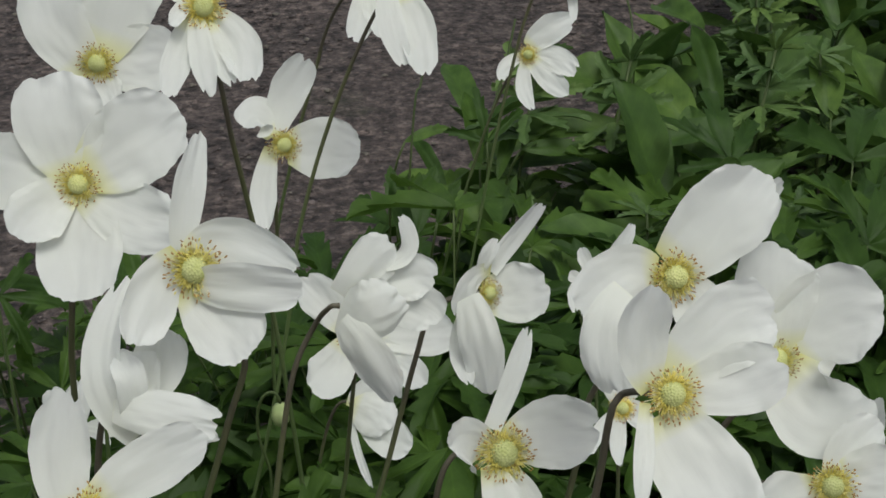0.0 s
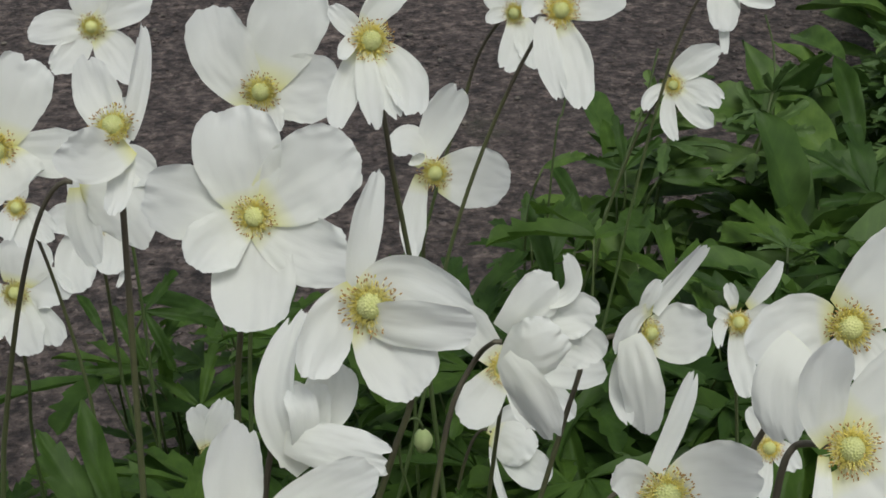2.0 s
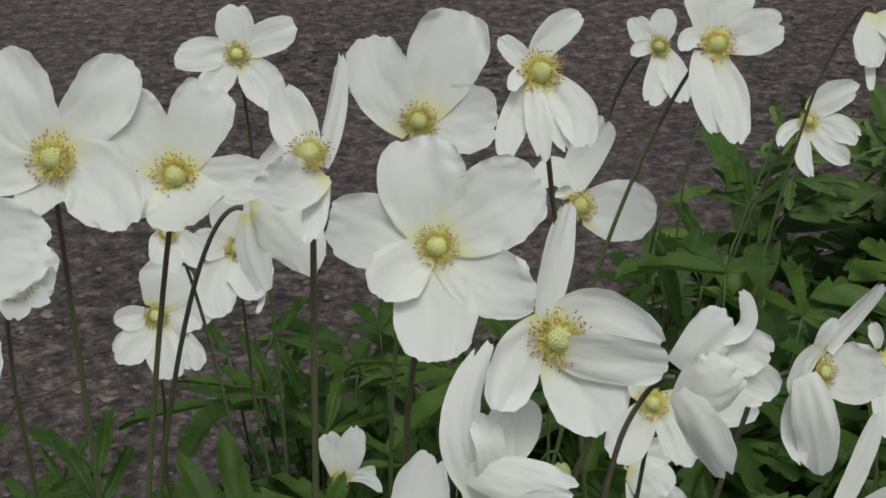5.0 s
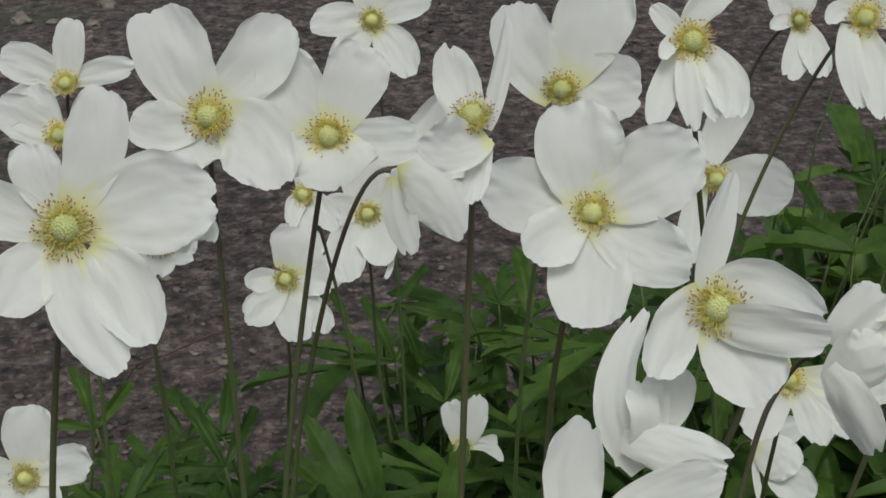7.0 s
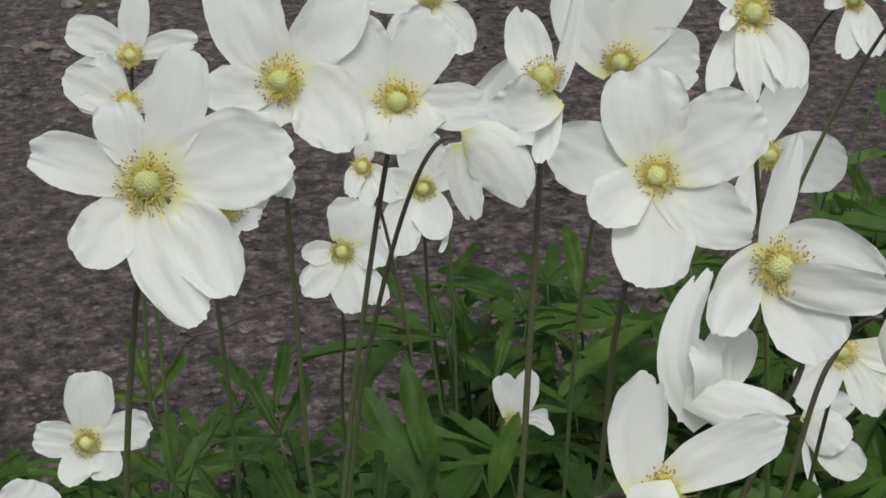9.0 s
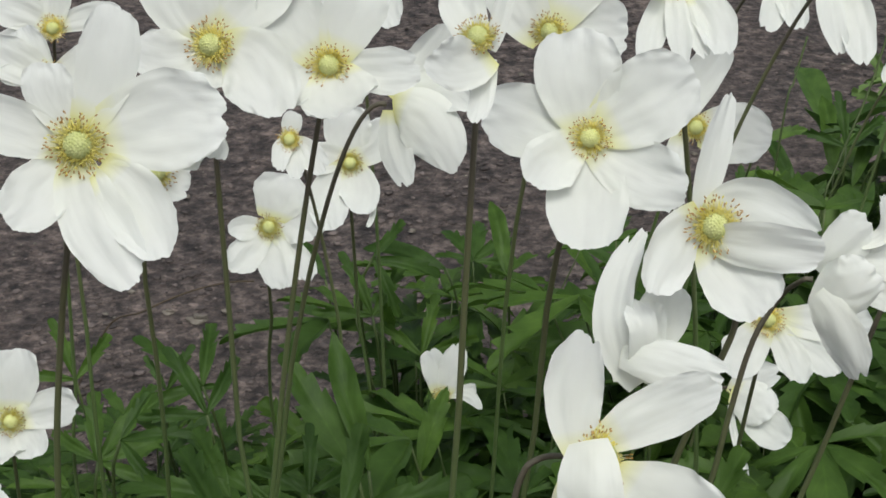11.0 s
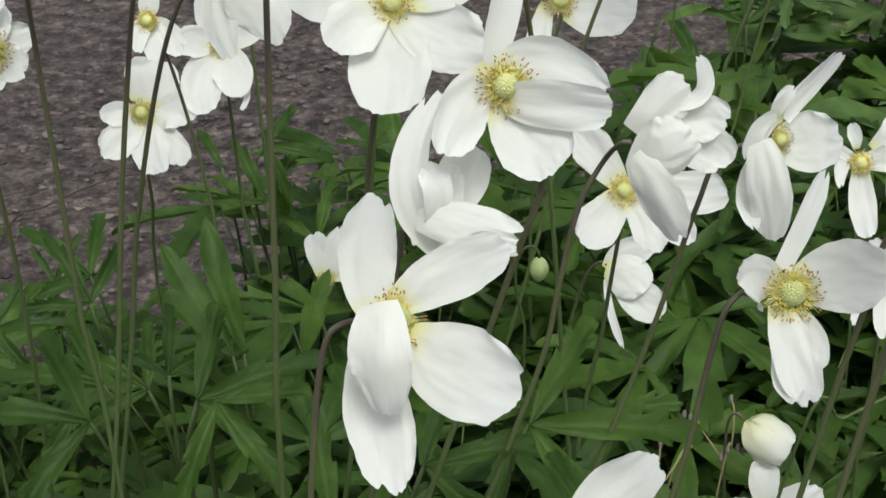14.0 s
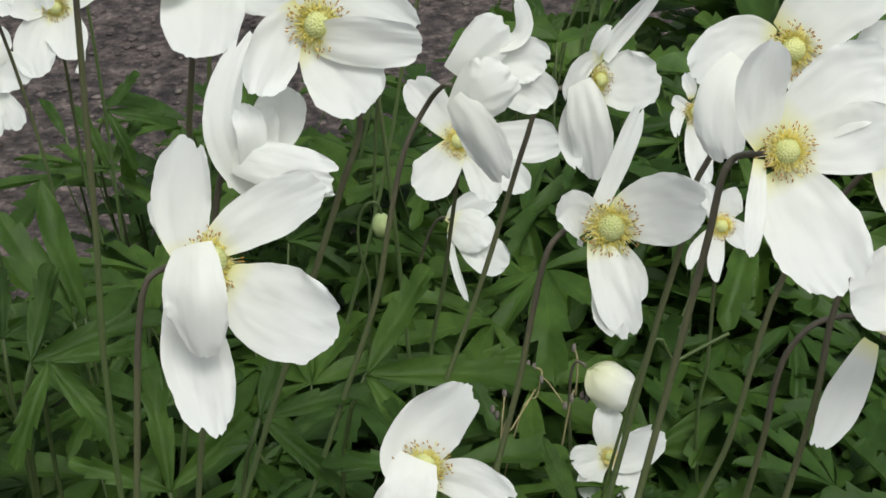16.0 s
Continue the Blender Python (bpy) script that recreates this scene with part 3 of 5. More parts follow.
anemone("small white anemone with narrow ragged petals", (0.1945, 0.2652, 0.2961), (-87, 27), (-96.9, 27.0), (0.2053, 0.2875, 0.2088), 0.0116,
        [(1.2, 0.3, -0.6, 10.5, 2.7, 1.3, 18.6, 4.1, 3.1, 13.0, 0, 0, 0.48, 0.16, 0.6),
         (0.1, -1.2, -0.2, 1.7, -18.1, 2.7, 4.5, -33.8, 12.2, 13.5, 0, 0, 0.48, 0.16, 0.6),
         (3.8, 7.1, 0.1, 11.8, 17.0, 2.6, 18.0, 29.5, 2.7, 8.3, 0, 60, 0.48, 0.16, 0.6),
         (-1.1, 0.5, 0.4, -8.0, 3.9, 1.8, -11.4, 5.4, 2.6, 6.2, 0, 0, 0.48, 0.16, 0.6),
         (-4.0, 1.3, 0.8, -8.3, -1.8, 2.5, -9.0, -12.3, 6.8, 6.8, 0, 0, 0.48, 0.16, 0.6),
         (-2.7, 6.0, 1.1, -3.7, 11.7, 2.6, -5.8, 17.9, 2.4, 7.0, 0, -60, 0.48, 0.16, 0.6)], core=0.78, lean=(-0.10, 0.00), size=0.85)
anemone("white anemone turned away on a long arched brown stem", (0.0669, 0.0192, 0.4289), (3, -1), (-91.1, 26.3), (0.0447, 0.0305, 0.3540), 0.0114,
        [(4.6, -0.4, -0.6, 19.3, -1.0, -6.0, 27.7, -6.1, -8.0, 14.8, 0, 0, 0.48, 0.16, 0.6),
         (3.7, 2.6, -0.2, 16.8, 7.2, -3.6, 26.8, 5.2, -5.7, 14.8, 0, 0, 0.48, 0.16, 0.6),
         (-0.3, 2.6, 0.1, 8.2, 11.7, 2.7, 14.0, 18.3, -1.3, 15.8, 20, 0, 0.6, -0.2, 0.6),
         (12.0, 10.9, -0.6, 19.0, 15.5, 0, 16.3, 24.8, 2.0, 5.5, 0, 60, 0.85, 0.16, 0.8),
         (-1.4, -3.9, 6.8, 5.5, -14.5, 7.4, 13.6, -29.4, -0.6, 13.9, 25, 0, 0.55, -0.25, 0.6),
         (-1.3, -0.3, 5.2, 6.2, -1.9, 10.8, 16.0, 2.7, 7.8, 19.7, 18, 0, 0.65, -0.3, 0.6)], core=0.00, lean=(0.80, 0.00),
        via=[(0.0586, 0.0292, 0.4173), (0.0521, 0.0292, 0.4024), (0.0471, 0.0292, 0.3744), (0.0433, 0.0292, 0.3492), (0.0311, 0.0292, 0.3064)])
anemone("open white anemone half hidden behind another bloom", (0.0777, 0.1566, 0.3392), (-109, 27), (-93.6, 31.2), (0.0743, 0.1769, 0.2621), 0.0099,
        [(1.2, 0, -0.6, 26.6, 0.1, 2.6, 38.0, 1.3, 7.3, 17.9, 0, 0, 0.48, 0.16, 0.6),
         (1.0, -0.6, -0.2, 18.1, -11.8, 2.6, 25.7, -20.6, 9.8, 13.6, 0, 0, 0.48, 0.16, 0.6),
         (0.7, -1.0, 0.1, 9.4, -14.6, 2.6, 12.0, -24.8, 9.6, 13.6, 0, 0, 0.48, 0.16, 0.6),
         (-1.8, 2.1, 0.4, -11.8, 13.8, 3.0, -20.2, 22.7, 3.5, 16.6, 0, 0, 0.48, 0.16, 0.6),
         (-1.7, -2.0, 0.8, -9.4, -13.6, 3.1, -17.4, -20.9, 9.1, 19.3, 0, 0, 0.48, 0.16, 0.6)], core=0.83, lean=(-0.10, -0.20))
anemone("cupped white anemone seen from its side with a wavy rim", (0.0095, -0.0477, 0.4401), (7, 35), (-91.1, 26.3), (0.0043, -0.0363, 0.2961), 0.0064,
        [(3.3, 0.9, -0.6, 8.1, 10.1, -6.0, 9.5, 19.0, -6.0, 14.4, 0, 0, 0.48, 0.16, 0.6),
         (0.5, -2.8, -0.2, 10.2, -5.1, -0.7, 23.0, -7.7, 2.4, 6.9, 0, 0, 0.48, 0.16, 0.6),
         (1.4, -6.1, 0.1, 1.9, 4.4, -0.3, 4.0, 14.6, -3.3, 14.4, 0, 0, 0.75, 0.16, 0.6),
         (3.3, -6.3, 0.4, -4.2, 11.0, 3.0, 2.6, 32.6, -2.0, 11.9, -20, 0, 0.7, 0.3, 0.42),
         (2.1, -0.8, 2.8, 2.4, 8.2, 7.4, -1.1, 14.2, 4.4, 8.3, 20, 0, 0.75, 0.16, 0.6),
         (-2.3, 1.2, 3.1, 10.0, -1.0, 7.8, 23.6, -3.9, 8.8, 13.0, 0, 0, 0.6, -0.2, 0.6)], core=0.00, lean=(0.60, 0.40),
        via=[(0.0058, -0.0365, 0.4386), (0.0031, -0.0365, 0.4319), (0.0010, -0.0365, 0.4209), (-0.0009, -0.0365, 0.4033)])
anemone("wide open white anemone with yellow stamens on a brown stem", (-0.0749, 0.0381, 0.4832), (-75, 40), (-85.3, 26.2), (-0.0971, 0.0531, 0.3452), 0.0041,
        [(1.1, -0.1, -0.6, 13.9, -2.1, 1.8, 26.3, -1.8, 5.2, 14.6, 0, 0, 0.48, 0.16, 0.6),
         (-1.1, -0.6, -0.2, -8.6, -4.8, 1.6, -12.4, -12.9, 5.8, 12.7, 0, 0, 0.48, 0.16, 0.6),
         (-2.7, 1.3, 0.1, -10.5, 13.5, 2.6, -14.7, 24.6, 2.5, 19.7, 0, 0, 0.48, 0.16, 0.6),
         (1.5, 1.9, 0.4, 7.1, 14.9, 2.8, 12.1, 24.4, 2.6, 19.4, 0, 0, 0.48, 0.16, 0.6),
         (0.4, -1.2, 0.8, 3.0, -9.5, 5.4, 5.3, -15.5, 13.4, 24.2, 0, 0, 0.48, 0.16, 0.6)], core=0.83, lean=(-0.10, -0.25))
anemone("smaller open white anemone with yellow stamens on a thin stem", (-0.1020, 0.3203, 0.3265), (-75, 18), (-85.3, 26.2), (-0.1017, 0.3436, 0.2246), 0.0123,
        [(-0.1, 1.2, -0.6, -1.2, 15.6, 1.8, -1.1, 27.4, 1.3, 24.8, 0, 0, 0.48, 0.16, 0.6),
         (0.9, 0.8, -0.2, 13.4, 10.6, 2.4, 18.3, 22.4, 2.7, 18.9, 0, 0, 0.48, 0.16, 0.6),
         (-1.2, 0.2, 0.1, -12.5, 2.2, 2.2, -22.0, -1.6, 5.4, 16.7, 0, 0, 0.48, 0.16, 0.6),
         (9.9, -12.2, 0.4, 11.2, -23.0, 2.5, 7.9, -31.7, 8.2, 3.0, 0, 0, 0.8, 0.16, 0.8),
         (-0.6, -1.0, 0.8, -9.3, -16.1, 3.8, -7.3, -32.6, 13.3, 22.1, 0, 0, 0.48, 0.16, 0.6),
         (0.4, -1.2, 1.1, 4.6, -13.5, 3.5, 2.7, -24.7, 10.3, 21.0, 0, 0, 0.48, 0.16, 0.6)], core=0.83, lean=(0.00, -0.15))
anemone("white anemone turned away, greyish backs of petals showing", (-0.0605, 0.0736, 0.4571), (16, -9), (-87.0, 26.9), (-0.0964, 0.0827, 0.3554), 0.0106,
        [(1.4, 1.0, -0.6, 9.0, 11.9, -3.0, 18.8, 25.8, 2.4, 13.1, 0, 0, 0.5, 0.16, 0.6),
         (2.3, 0.9, -0.2, 13.0, 4.6, -0.7, 24.6, -1.1, 5.5, 14.8, 0, 0, 0.48, 0.16, 0.6),
         (0, -1.8, 0.1, 1.6, -13.7, 1.7, 6.5, -26.6, 9.5, 10.9, 0, 0, 0.5, 0.16, 0.6),
         (0.6, -0.9, 0.4, 10.7, -5.4, 5.0, 21.4, -20.9, 3.0, 20.5, 0, 0, 0.5, -0.2, 0.6)], core=0.00, lean=(0.80, -0.20))
anemone("smaller open white anemone with yellow stamens on a thin stem", (-0.1164, 0.2285, 0.3774), (-92, 23), (-85.3, 26.2), (-0.1004, 0.2504, 0.2773), 0.0107,
        [(0, 1.2, -0.6, 0.6, 6.3, 0.7, 1.8, 11.7, 0.6, 9.4, 0, 0, 0.48, 0.16, 0.6),
         (0.9, -0.7, -0.2, 8.0, -6.4, 1.7, 14.1, -14.5, 6.2, 12.2, 0, 0, 0.48, 0.16, 0.6),
         (0.2, -1.2, 0.1, 1.7, -8.3, 1.8, 3.2, -17.2, 6.3, 9.4, 0, 0, 0.48, 0.16, 0.6),
         (-0.7, -0.9, 0.4, -3.1, -4.0, 2.0, -4.7, -13.4, 5.7, 8.9, 0, 0, 0.48, 0.16, 0.6)], core=0.69, lean=(-0.20, -0.10), size=0.80)
anemone("cupped white anemone with upright back petal and orange stamens", (-0.0303, -0.0292, 0.5161), (-112, 77), (-91.1, 26.3), (-0.0341, -0.0160, 0.4047), 0.0061,
        [(2.9, -4.5, -0.6, 1.8, -12.5, 2.0, 0.1, -20.8, 5.8, 6.4, 0, 0, 0.55, 0.16, 0.6),
         (1.3, -2.9, -0.2, -3.8, 6.6, -2.6, -7.1, 17.7, -1.6, 11.7, 0, 0, 0.5, 0.16, 0.6),
         (2.8, -2.4, 0.1, 5.8, 8.9, 0.7, 7.3, 24.3, 0.7, 5.7, 30, 30, 0.6, 0.16, 0.6),
         (3.1, -3.7, 0.4, -3.6, -6.7, 7.0, -11.4, -5.2, 12.1, 14.1, 0, 0, 0.45, 0.16, 0.6)], core=0.69, lean=(-0.10, 0.55))
anemone("smaller open white anemone with yellow stamens on a thin stem", (-0.1028, 0.3639, 0.4084), (-82, 30), (-85.3, 26.2), (-0.0952, 0.3863, 0.2461), 0.0122,
        [(-0.1, 1.3, -0.6, -0.7, 12.7, 1.6, -2.0, 24.2, 1.2, 19.5, 0, 0, 0.48, 0.16, 0.6),
         (-1.2, 0.1, -0.2, -13.9, 0.3, 2.5, -30.6, -2.9, 6.7, 17.9, 0, 0, 0.48, 0.16, 0.6),
         (1.1, 0.5, 0.1, 14.7, 7.1, 2.8, 28.5, 12.1, 4.9, 17.9, 0, 0, 0.48, 0.16, 0.6),
         (-0.8, -1.0, 0.4, -10.2, -12.7, 3.0, -19.0, -21.5, 9.5, 16.2, 0, 0, 0.48, 0.16, 0.6),
         (2.7, -3.9, 0.8, 11.4, -14.6, 3.5, 18.7, -29.4, 10.9, 21.1, 0, 0, 0.48, 0.16, 0.6)], core=0.83, lean=(-0.15, -0.15))
anemone("low small white anemone hanging before the grey road", (-0.1388, 0.2986, 0.3014), (-64, 21), (-85.3, 26.2), (-0.1435, 0.3208, 0.2390), 0.0122,
        [(1.1, 0.2, -0.6, 13.0, 1.8, 1.7, 22.6, -6.2, 5.9, 22.0, 0, 0, 0.48, 0.16, 0.6),
         (1.1, 3.5, -0.2, 5.1, 14.7, 2.0, 9.4, 25.4, 1.7, 27.9, 0, 0, 0.48, 0.16, 0.6),
         (0.8, -0.9, 0.1, 13.0, -14.7, 2.8, 18.8, -25.0, 10.5, 14.5, 0, 0, 0.48, 0.16, 0.6),
         (0.3, -1.2, 0.4, 3.6, -16.8, 3.1, 7.2, -29.7, 11.4, 19.3, 0, 0, 0.48, 0.16, 0.6),
         (-1.1, -0.1, 0.8, -12.0, -0.7, 2.7, -18.1, -3.2, 5.5, 12.9, 0, 0, 0.48, 0.16, 0.6),
         (-0.7, -0.9, 1.1, -10.9, -12.9, 3.7, -18.7, -20.6, 10.4, 18.2, 0, 0, 0.48, 0.16, 0.6)], core=0.83, lean=(-0.15, -0.05), size=0.85)
anemone("low small white anemone standing among the leaves", (-0.0565, 0.3170, 0.1980), (-88, 57), (-87.0, 26.9), (-0.0637, 0.3361, 0.1455), 0.0131,
        [(1.2, 0.3, -0.6, 13.3, 3.7, 1.2, 17.9, 4.8, 2.9, 7.0, 0, 0, 0.48, 0.16, 0.6),
         (1.2, 0.1, -0.2, 12.8, 1.2, 1.9, 20.0, -6.5, 6.1, 7.0, 0, 0, 0.48, 0.16, 0.6),
         (-2.3, 2.0, 0.1, -3.9, 14.7, 2.3, -7.2, 24.2, 1.9, 14.0, 0, 0, 0.48, 0.16, 0.6),
         (1.7, 2.1, 0.4, 4.8, 13.3, 2.9, 9.0, 27.8, 2.5, 15.1, 0, 0, 0.48, 0.16, 0.6)], core=0.64, lean=(-0.10, 0.20), size=0.70)
anemone("large fully open white anemone with seven petals", (-0.1255, -0.0447, 0.4921), (-71, 34), (-85.3, 26.2), (-0.1450, -0.0279, 0.3960), 0.0062,
        [(1.1, 0, -0.6, 25.1, -0.2, 0, 31.8, -3.2, 2.0, 12.3, 0, 0, 0.48, 0.16, 0.6),
         (-3.5, -0.4, -0.2, -15.7, 4.1, 2.3, -28.5, 7.5, 4.7, 15.2, 0, 0, 0.48, 0.16, 0.6),
         (-2.7, -2.7, 0.1, -9.1, -11.7, 2.3, -15.9, -19.1, 7.8, 16.6, 0, 0, 0.48, 0.16, 0.6),
         (-2.0, 3.2, 0.4, -6.3, 12.0, 2.3, -7.9, 19.8, 2.1, 13.1, 0, 0, 0.48, 0.16, 0.6),
         (1.3, 4.0, 0.8, 7.3, 18.5, 3.5, 8.9, 33.1, 3.0, 16.3, 0, 0, 0.48, 0.16, 0.6),
         (3.7, 1.3, 1.1, 20.8, 5.4, 4.0, 36.4, 7.0, 7.3, 25.7, 0, 0, 0.48, 0.16, 0.6),
         (0, -4.8, 1.5, 4.1, -17.3, 4.3, 16.2, -32.4, 12.8, 18.5, 0, 0, 0.5, 0.16, 0.6),
         (5.2, -5.1, 1.8, 14.2, -14.7, 4.5, 22.2, -28.3, 11.8, 17.7, 0, 0, 0.48, 0.16, 0.6)], core=0.97, lean=(-0.02, -0.12))
anemone("wide open white anemone with yellow stamens on a brown stem", (-0.1079, 0.0355, 0.4889), (-60, 30), (-85.3, 26.2), (-0.1101, 0.0530, 0.3450), 0.0073,
        [(1.8, 2.7, -0.6, 12.9, 14.7, 2.2, 21.3, 27.2, 2.5, 20.0, 0, 0, 0.48, 0.16, 0.6),
         (-0.4, -1.1, -0.2, -3.2, -10.0, 1.4, -2.5, -15.8, 5.5, 16.8, 0, 0, 0.48, 0.16, 0.6),
         (-1.2, -0.2, 0.1, -12.5, -2.8, 2.3, -22.4, -1.1, 5.3, 15.5, 0, 0, 0.48, 0.16, 0.6),
         (-2.1, 1.7, 0.4, -9.2, 15.0, 3.3, -14.8, 30.2, 3.1, 23.4, 0, 0, 0.48, 0.16, 0.6),
         (3.3, -1.2, 0.8, 12.3, -7.1, 3.2, 18.8, -21.2, 8.4, 23.8, 0, 0, 0.48, 0.16, 0.6)], core=0.92, lean=(-0.25, -0.05))
anemone("smaller open white anemone with yellow stamens on a thin stem", (-0.2224, 0.2613, 0.4118), (-71, 32), (-85.3, 26.2), (-0.2365, 0.2823, 0.2149), 0.0111,
        [(-1.3, -0.3, -0.6, -13.6, -4.4, 2.0, -25.7, -11.1, 7.2, 12.6, 0, 0, 0.48, 0.16, 0.6),
         (-1.1, 0.6, -0.2, -14.6, 7.6, 2.5, -28.1, 10.3, 4.9, 18.9, 0, 0, 0.48, 0.16, 0.6),
         (1.2, 0.4, 0.1, 16.1, 4.9, 2.7, 30.3, 6.0, 5.5, 12.6, 0, 0, 0.48, 0.16, 0.6),
         (0.2, 1.2, 0.4, 1.7, 13.7, 2.9, 2.7, 27.5, 2.4, 15.0, 0, 0, 0.48, 0.16, 0.6)], core=0.78, lean=(0.00, -0.10))
anemone("smaller open white anemone with yellow stamens on a thin stem", (-0.2060, 0.1972, 0.4144), (-72, 26), (-85.3, 26.2), (-0.2083, 0.2179, 0.2891), 0.0102,
        [(1.0, 0.5, -0.6, 13.0, 5.3, 1.5, 21.0, 10.7, 2.8, 15.5, 0, 0, 0.48, 0.16, 0.6),
         (-0.7, 1.0, -0.2, -6.8, 10.5, 1.9, -11.4, 19.4, 1.9, 14.2, 0, 0, 0.48, 0.16, 0.6),
         (-1.2, 0.1, 0.1, -12.3, 0.8, 2.1, -19.6, 0.3, 4.6, 9.7, 0, 0, 0.48, 0.16, 0.6),
         (-1.0, 0.5, 0.4, -12.1, 5.6, 3.0, -24.3, 13.0, 4.7, 18.6, 0, 0, 0.48, 0.16, 0.6)], core=0.83, lean=(0.00, -0.10))
anemone("smaller open white anemone with yellow stamens on a thin stem", (-0.1473, 0.1121, 0.4139), (-51, 20), (-51, 20), (-0.1577, 0.1306, 0.3603), 0.0089,
        [(0.8, 0.2, -0.6, 8.6, 1.7, -0.3, 17.1, 3.3, 1.5, 12.8, 0, 0, 0.48, 0.16, 0.6),
         (-0.2, -0.8, -0.3, -2.0, -7.0, 0.4, -4.0, -14.1, 2.6, 12.8, 0, 0, 0.48, 0.16, 0.6),
         (0.6, -0.5, 0, 5.6, -4.9, 0.1, 11.3, -9.8, 1.9, 14.2, 0, 0, 0.48, 0.16, 0.6),
         (0.4, 0.7, 0.3, 3.9, 7.6, 0.8, 7.7, 15.1, 3.6, 12.2, 0, 0, 0.48, 0.16, 0.6),
         (-0.8, 0.1, 0.6, -7.6, 0.9, 0.3, -15.1, 1.9, 2.5, 13.8, 0, 0, 0.48, 0.16, 0.6)], core=1.00)
anemone("low open white anemone with five rounded petals", (-0.2421, 0.2044, 0.2476), (-60, 45), (-87.0, 26.9), (-0.2504, 0.2234, 0.1885), 0.0114,
        [(-1.4, 0, -0.6, -12.6, 1.1, 1.7, -23.9, 3.2, 4.4, 18.1, 0, 0, 0.48, 0.16, 0.6),
         (-0.3, -1.2, -0.2, -2.5, -11.9, 1.6, -1.0, -18.3, 6.7, 21.1, 0, 0, 0.48, 0.16, 0.6),
         (0.8, -0.9, 0.1, 8.1, -8.2, 2.0, 11.9, -15.6, 6.8, 18.6, 0, 0, 0.48, 0.16, 0.6),
         (0.1, 3.6, 0.4, 1.4, 18.4, 3.1, 2.3, 32.4, 2.5, 24.7, 0, 0, 0.48, 0.16, 0.6),
         (1.4, 0.4, 0.8, 18.9, 6.1, 3.5, 31.0, 7.9, 6.3, 19.6, 0, 0, 0.48, 0.16, 0.6)], core=0.87, lean=(0.00, -0.10), size=0.95)
anemone("low open white anemone with five rounded petals", (-0.2225, 0.0690, 0.2909), (-56, 48), (-56, 48), (-0.2292, 0.0861, 0.2423), 0.0092,
        [(0.4, 0.7, -0.6, 6.2, 11.2, 0.3, 12.5, 22.5, 3.2, 26.7, 0, 0, 0.48, 0.16, 0.6),
         (0.8, 0.1, -0.3, 12.1, 1.3, 0.5, 24.3, 2.6, 3.3, 20.5, 0, 0, 0.48, 0.16, 0.6),
         (-0.7, 0.4, 0, -8.8, 4.9, -0.1, -17.6, 9.7, 1.7, 19.5, 0, 0, 0.48, 0.16, 0.6),
         (-0.7, -0.5, 0.3, -10.4, -7.3, 0.8, -20.9, -14.6, 4.0, 19.5, 0, 0, 0.48, 0.16, 0.6),
         (0.2, -0.8, 0.6, 3.3, -10.2, 1.2, 6.6, -20.3, 5.0, 16.4, 0, 0, 0.48, 0.16, 0.6)], core=1.00)
anemone("large white anemone facing sideways on a curved brown stem", (0.0016, -0.0716, 0.4261), (-19, 24), (-93.6, 31.2), (-0.0215, -0.0568, 0.3575), 0.0096,
        [(-5.0, -5.8, -0.6, -2.5, -22.0, -1.0, 4.5, -42.5, 4.0, 17.6, 0, 0, 0.48, 0.16, 0.6),
         (-4.1, -0.1, -0.2, -6.6, 14.5, -0.7, -4.2, 30.5, 4.3, 15.4, 0, 0, 0.5, 0.16, 0.6),
         (0.4, 3.5, 0.1, 13.7, 11.8, 2.9, 28.3, 19.2, 6.7, 14.6, 0, 0, 0.48, 0.16, 0.6),
         (3.7, -4.3, 0.4, 16.8, -11.0, 3.3, 33.2, -16.0, 10.1, 24.1, 0, 0, 0.4, 0.16, 0.6),
         (-2.4, 4.2, 9.8, -1.2, -9.3, 14.4, 0, -24.2, 6.4, 17.3, 14, 0, 0.6, -0.2, 0.5)], core=1.01, lean=(0.95, 0.25),
        via=[(-0.0102, -0.0566, 0.4155), (-0.0154, -0.0566, 0.4117), (-0.0187, -0.0566, 0.3969), (-0.0207, -0.0566, 0.3769), (-0.0226, -0.0566, 0.3540)])
anemone("white anemone with a tall narrow upper petal and golden stamens", (0.1045, -0.0347, 0.4124), (-92, 31), (-93.6, 31.2), (0.0807, -0.0131, 0.3238), 0.0112,
        [(2.3, -5.7, -0.6, 5.7, -11.9, 1.1, 6.9, -20.8, 5.6, 8.7, 0, 0, 0.48, 0.16, 0.6),
         (0, -1.2, -0.2, -0.5, -19.5, 2.3, 2.1, -28.3, 10.2, 9.0, 0, 0, 0.48, 0.16, 0.6),
         (2.1, 1.5, 0.1, 12.8, 4.7, 2.5, 26.0, 5.1, 5.2, 20.8, 0, 0, 0.48, 0.16, 0.6),
         (-2.6, 6.0, 0.4, 2.3, 17.4, 1.0, 7.9, 33.0, 3.0, 6.0, 0, 40, 0.85, 0.16, 0.8),
         (-4.3, 1.4, 0.8, -8.9, 2.4, 2.0, -12.6, -0.3, 3.5, 16.6, -20, 0, 0.48, 0.16, 0.6),
         (-3.1, -3.5, 1.1, 0.9, -16.4, 5.8, 5.4, -29.3, 7.8, 12.6, 0, 0, 0.48, 0.16, 0.6)], core=1.01, lean=(0.15, -0.10),
        via=[(0.0965, -0.0130, 0.3991), (0.0917, -0.0130, 0.3929), (0.0883, -0.0130, 0.3737), (0.0851, -0.0130, 0.3474), (0.0807, -0.0130, 0.3218)])
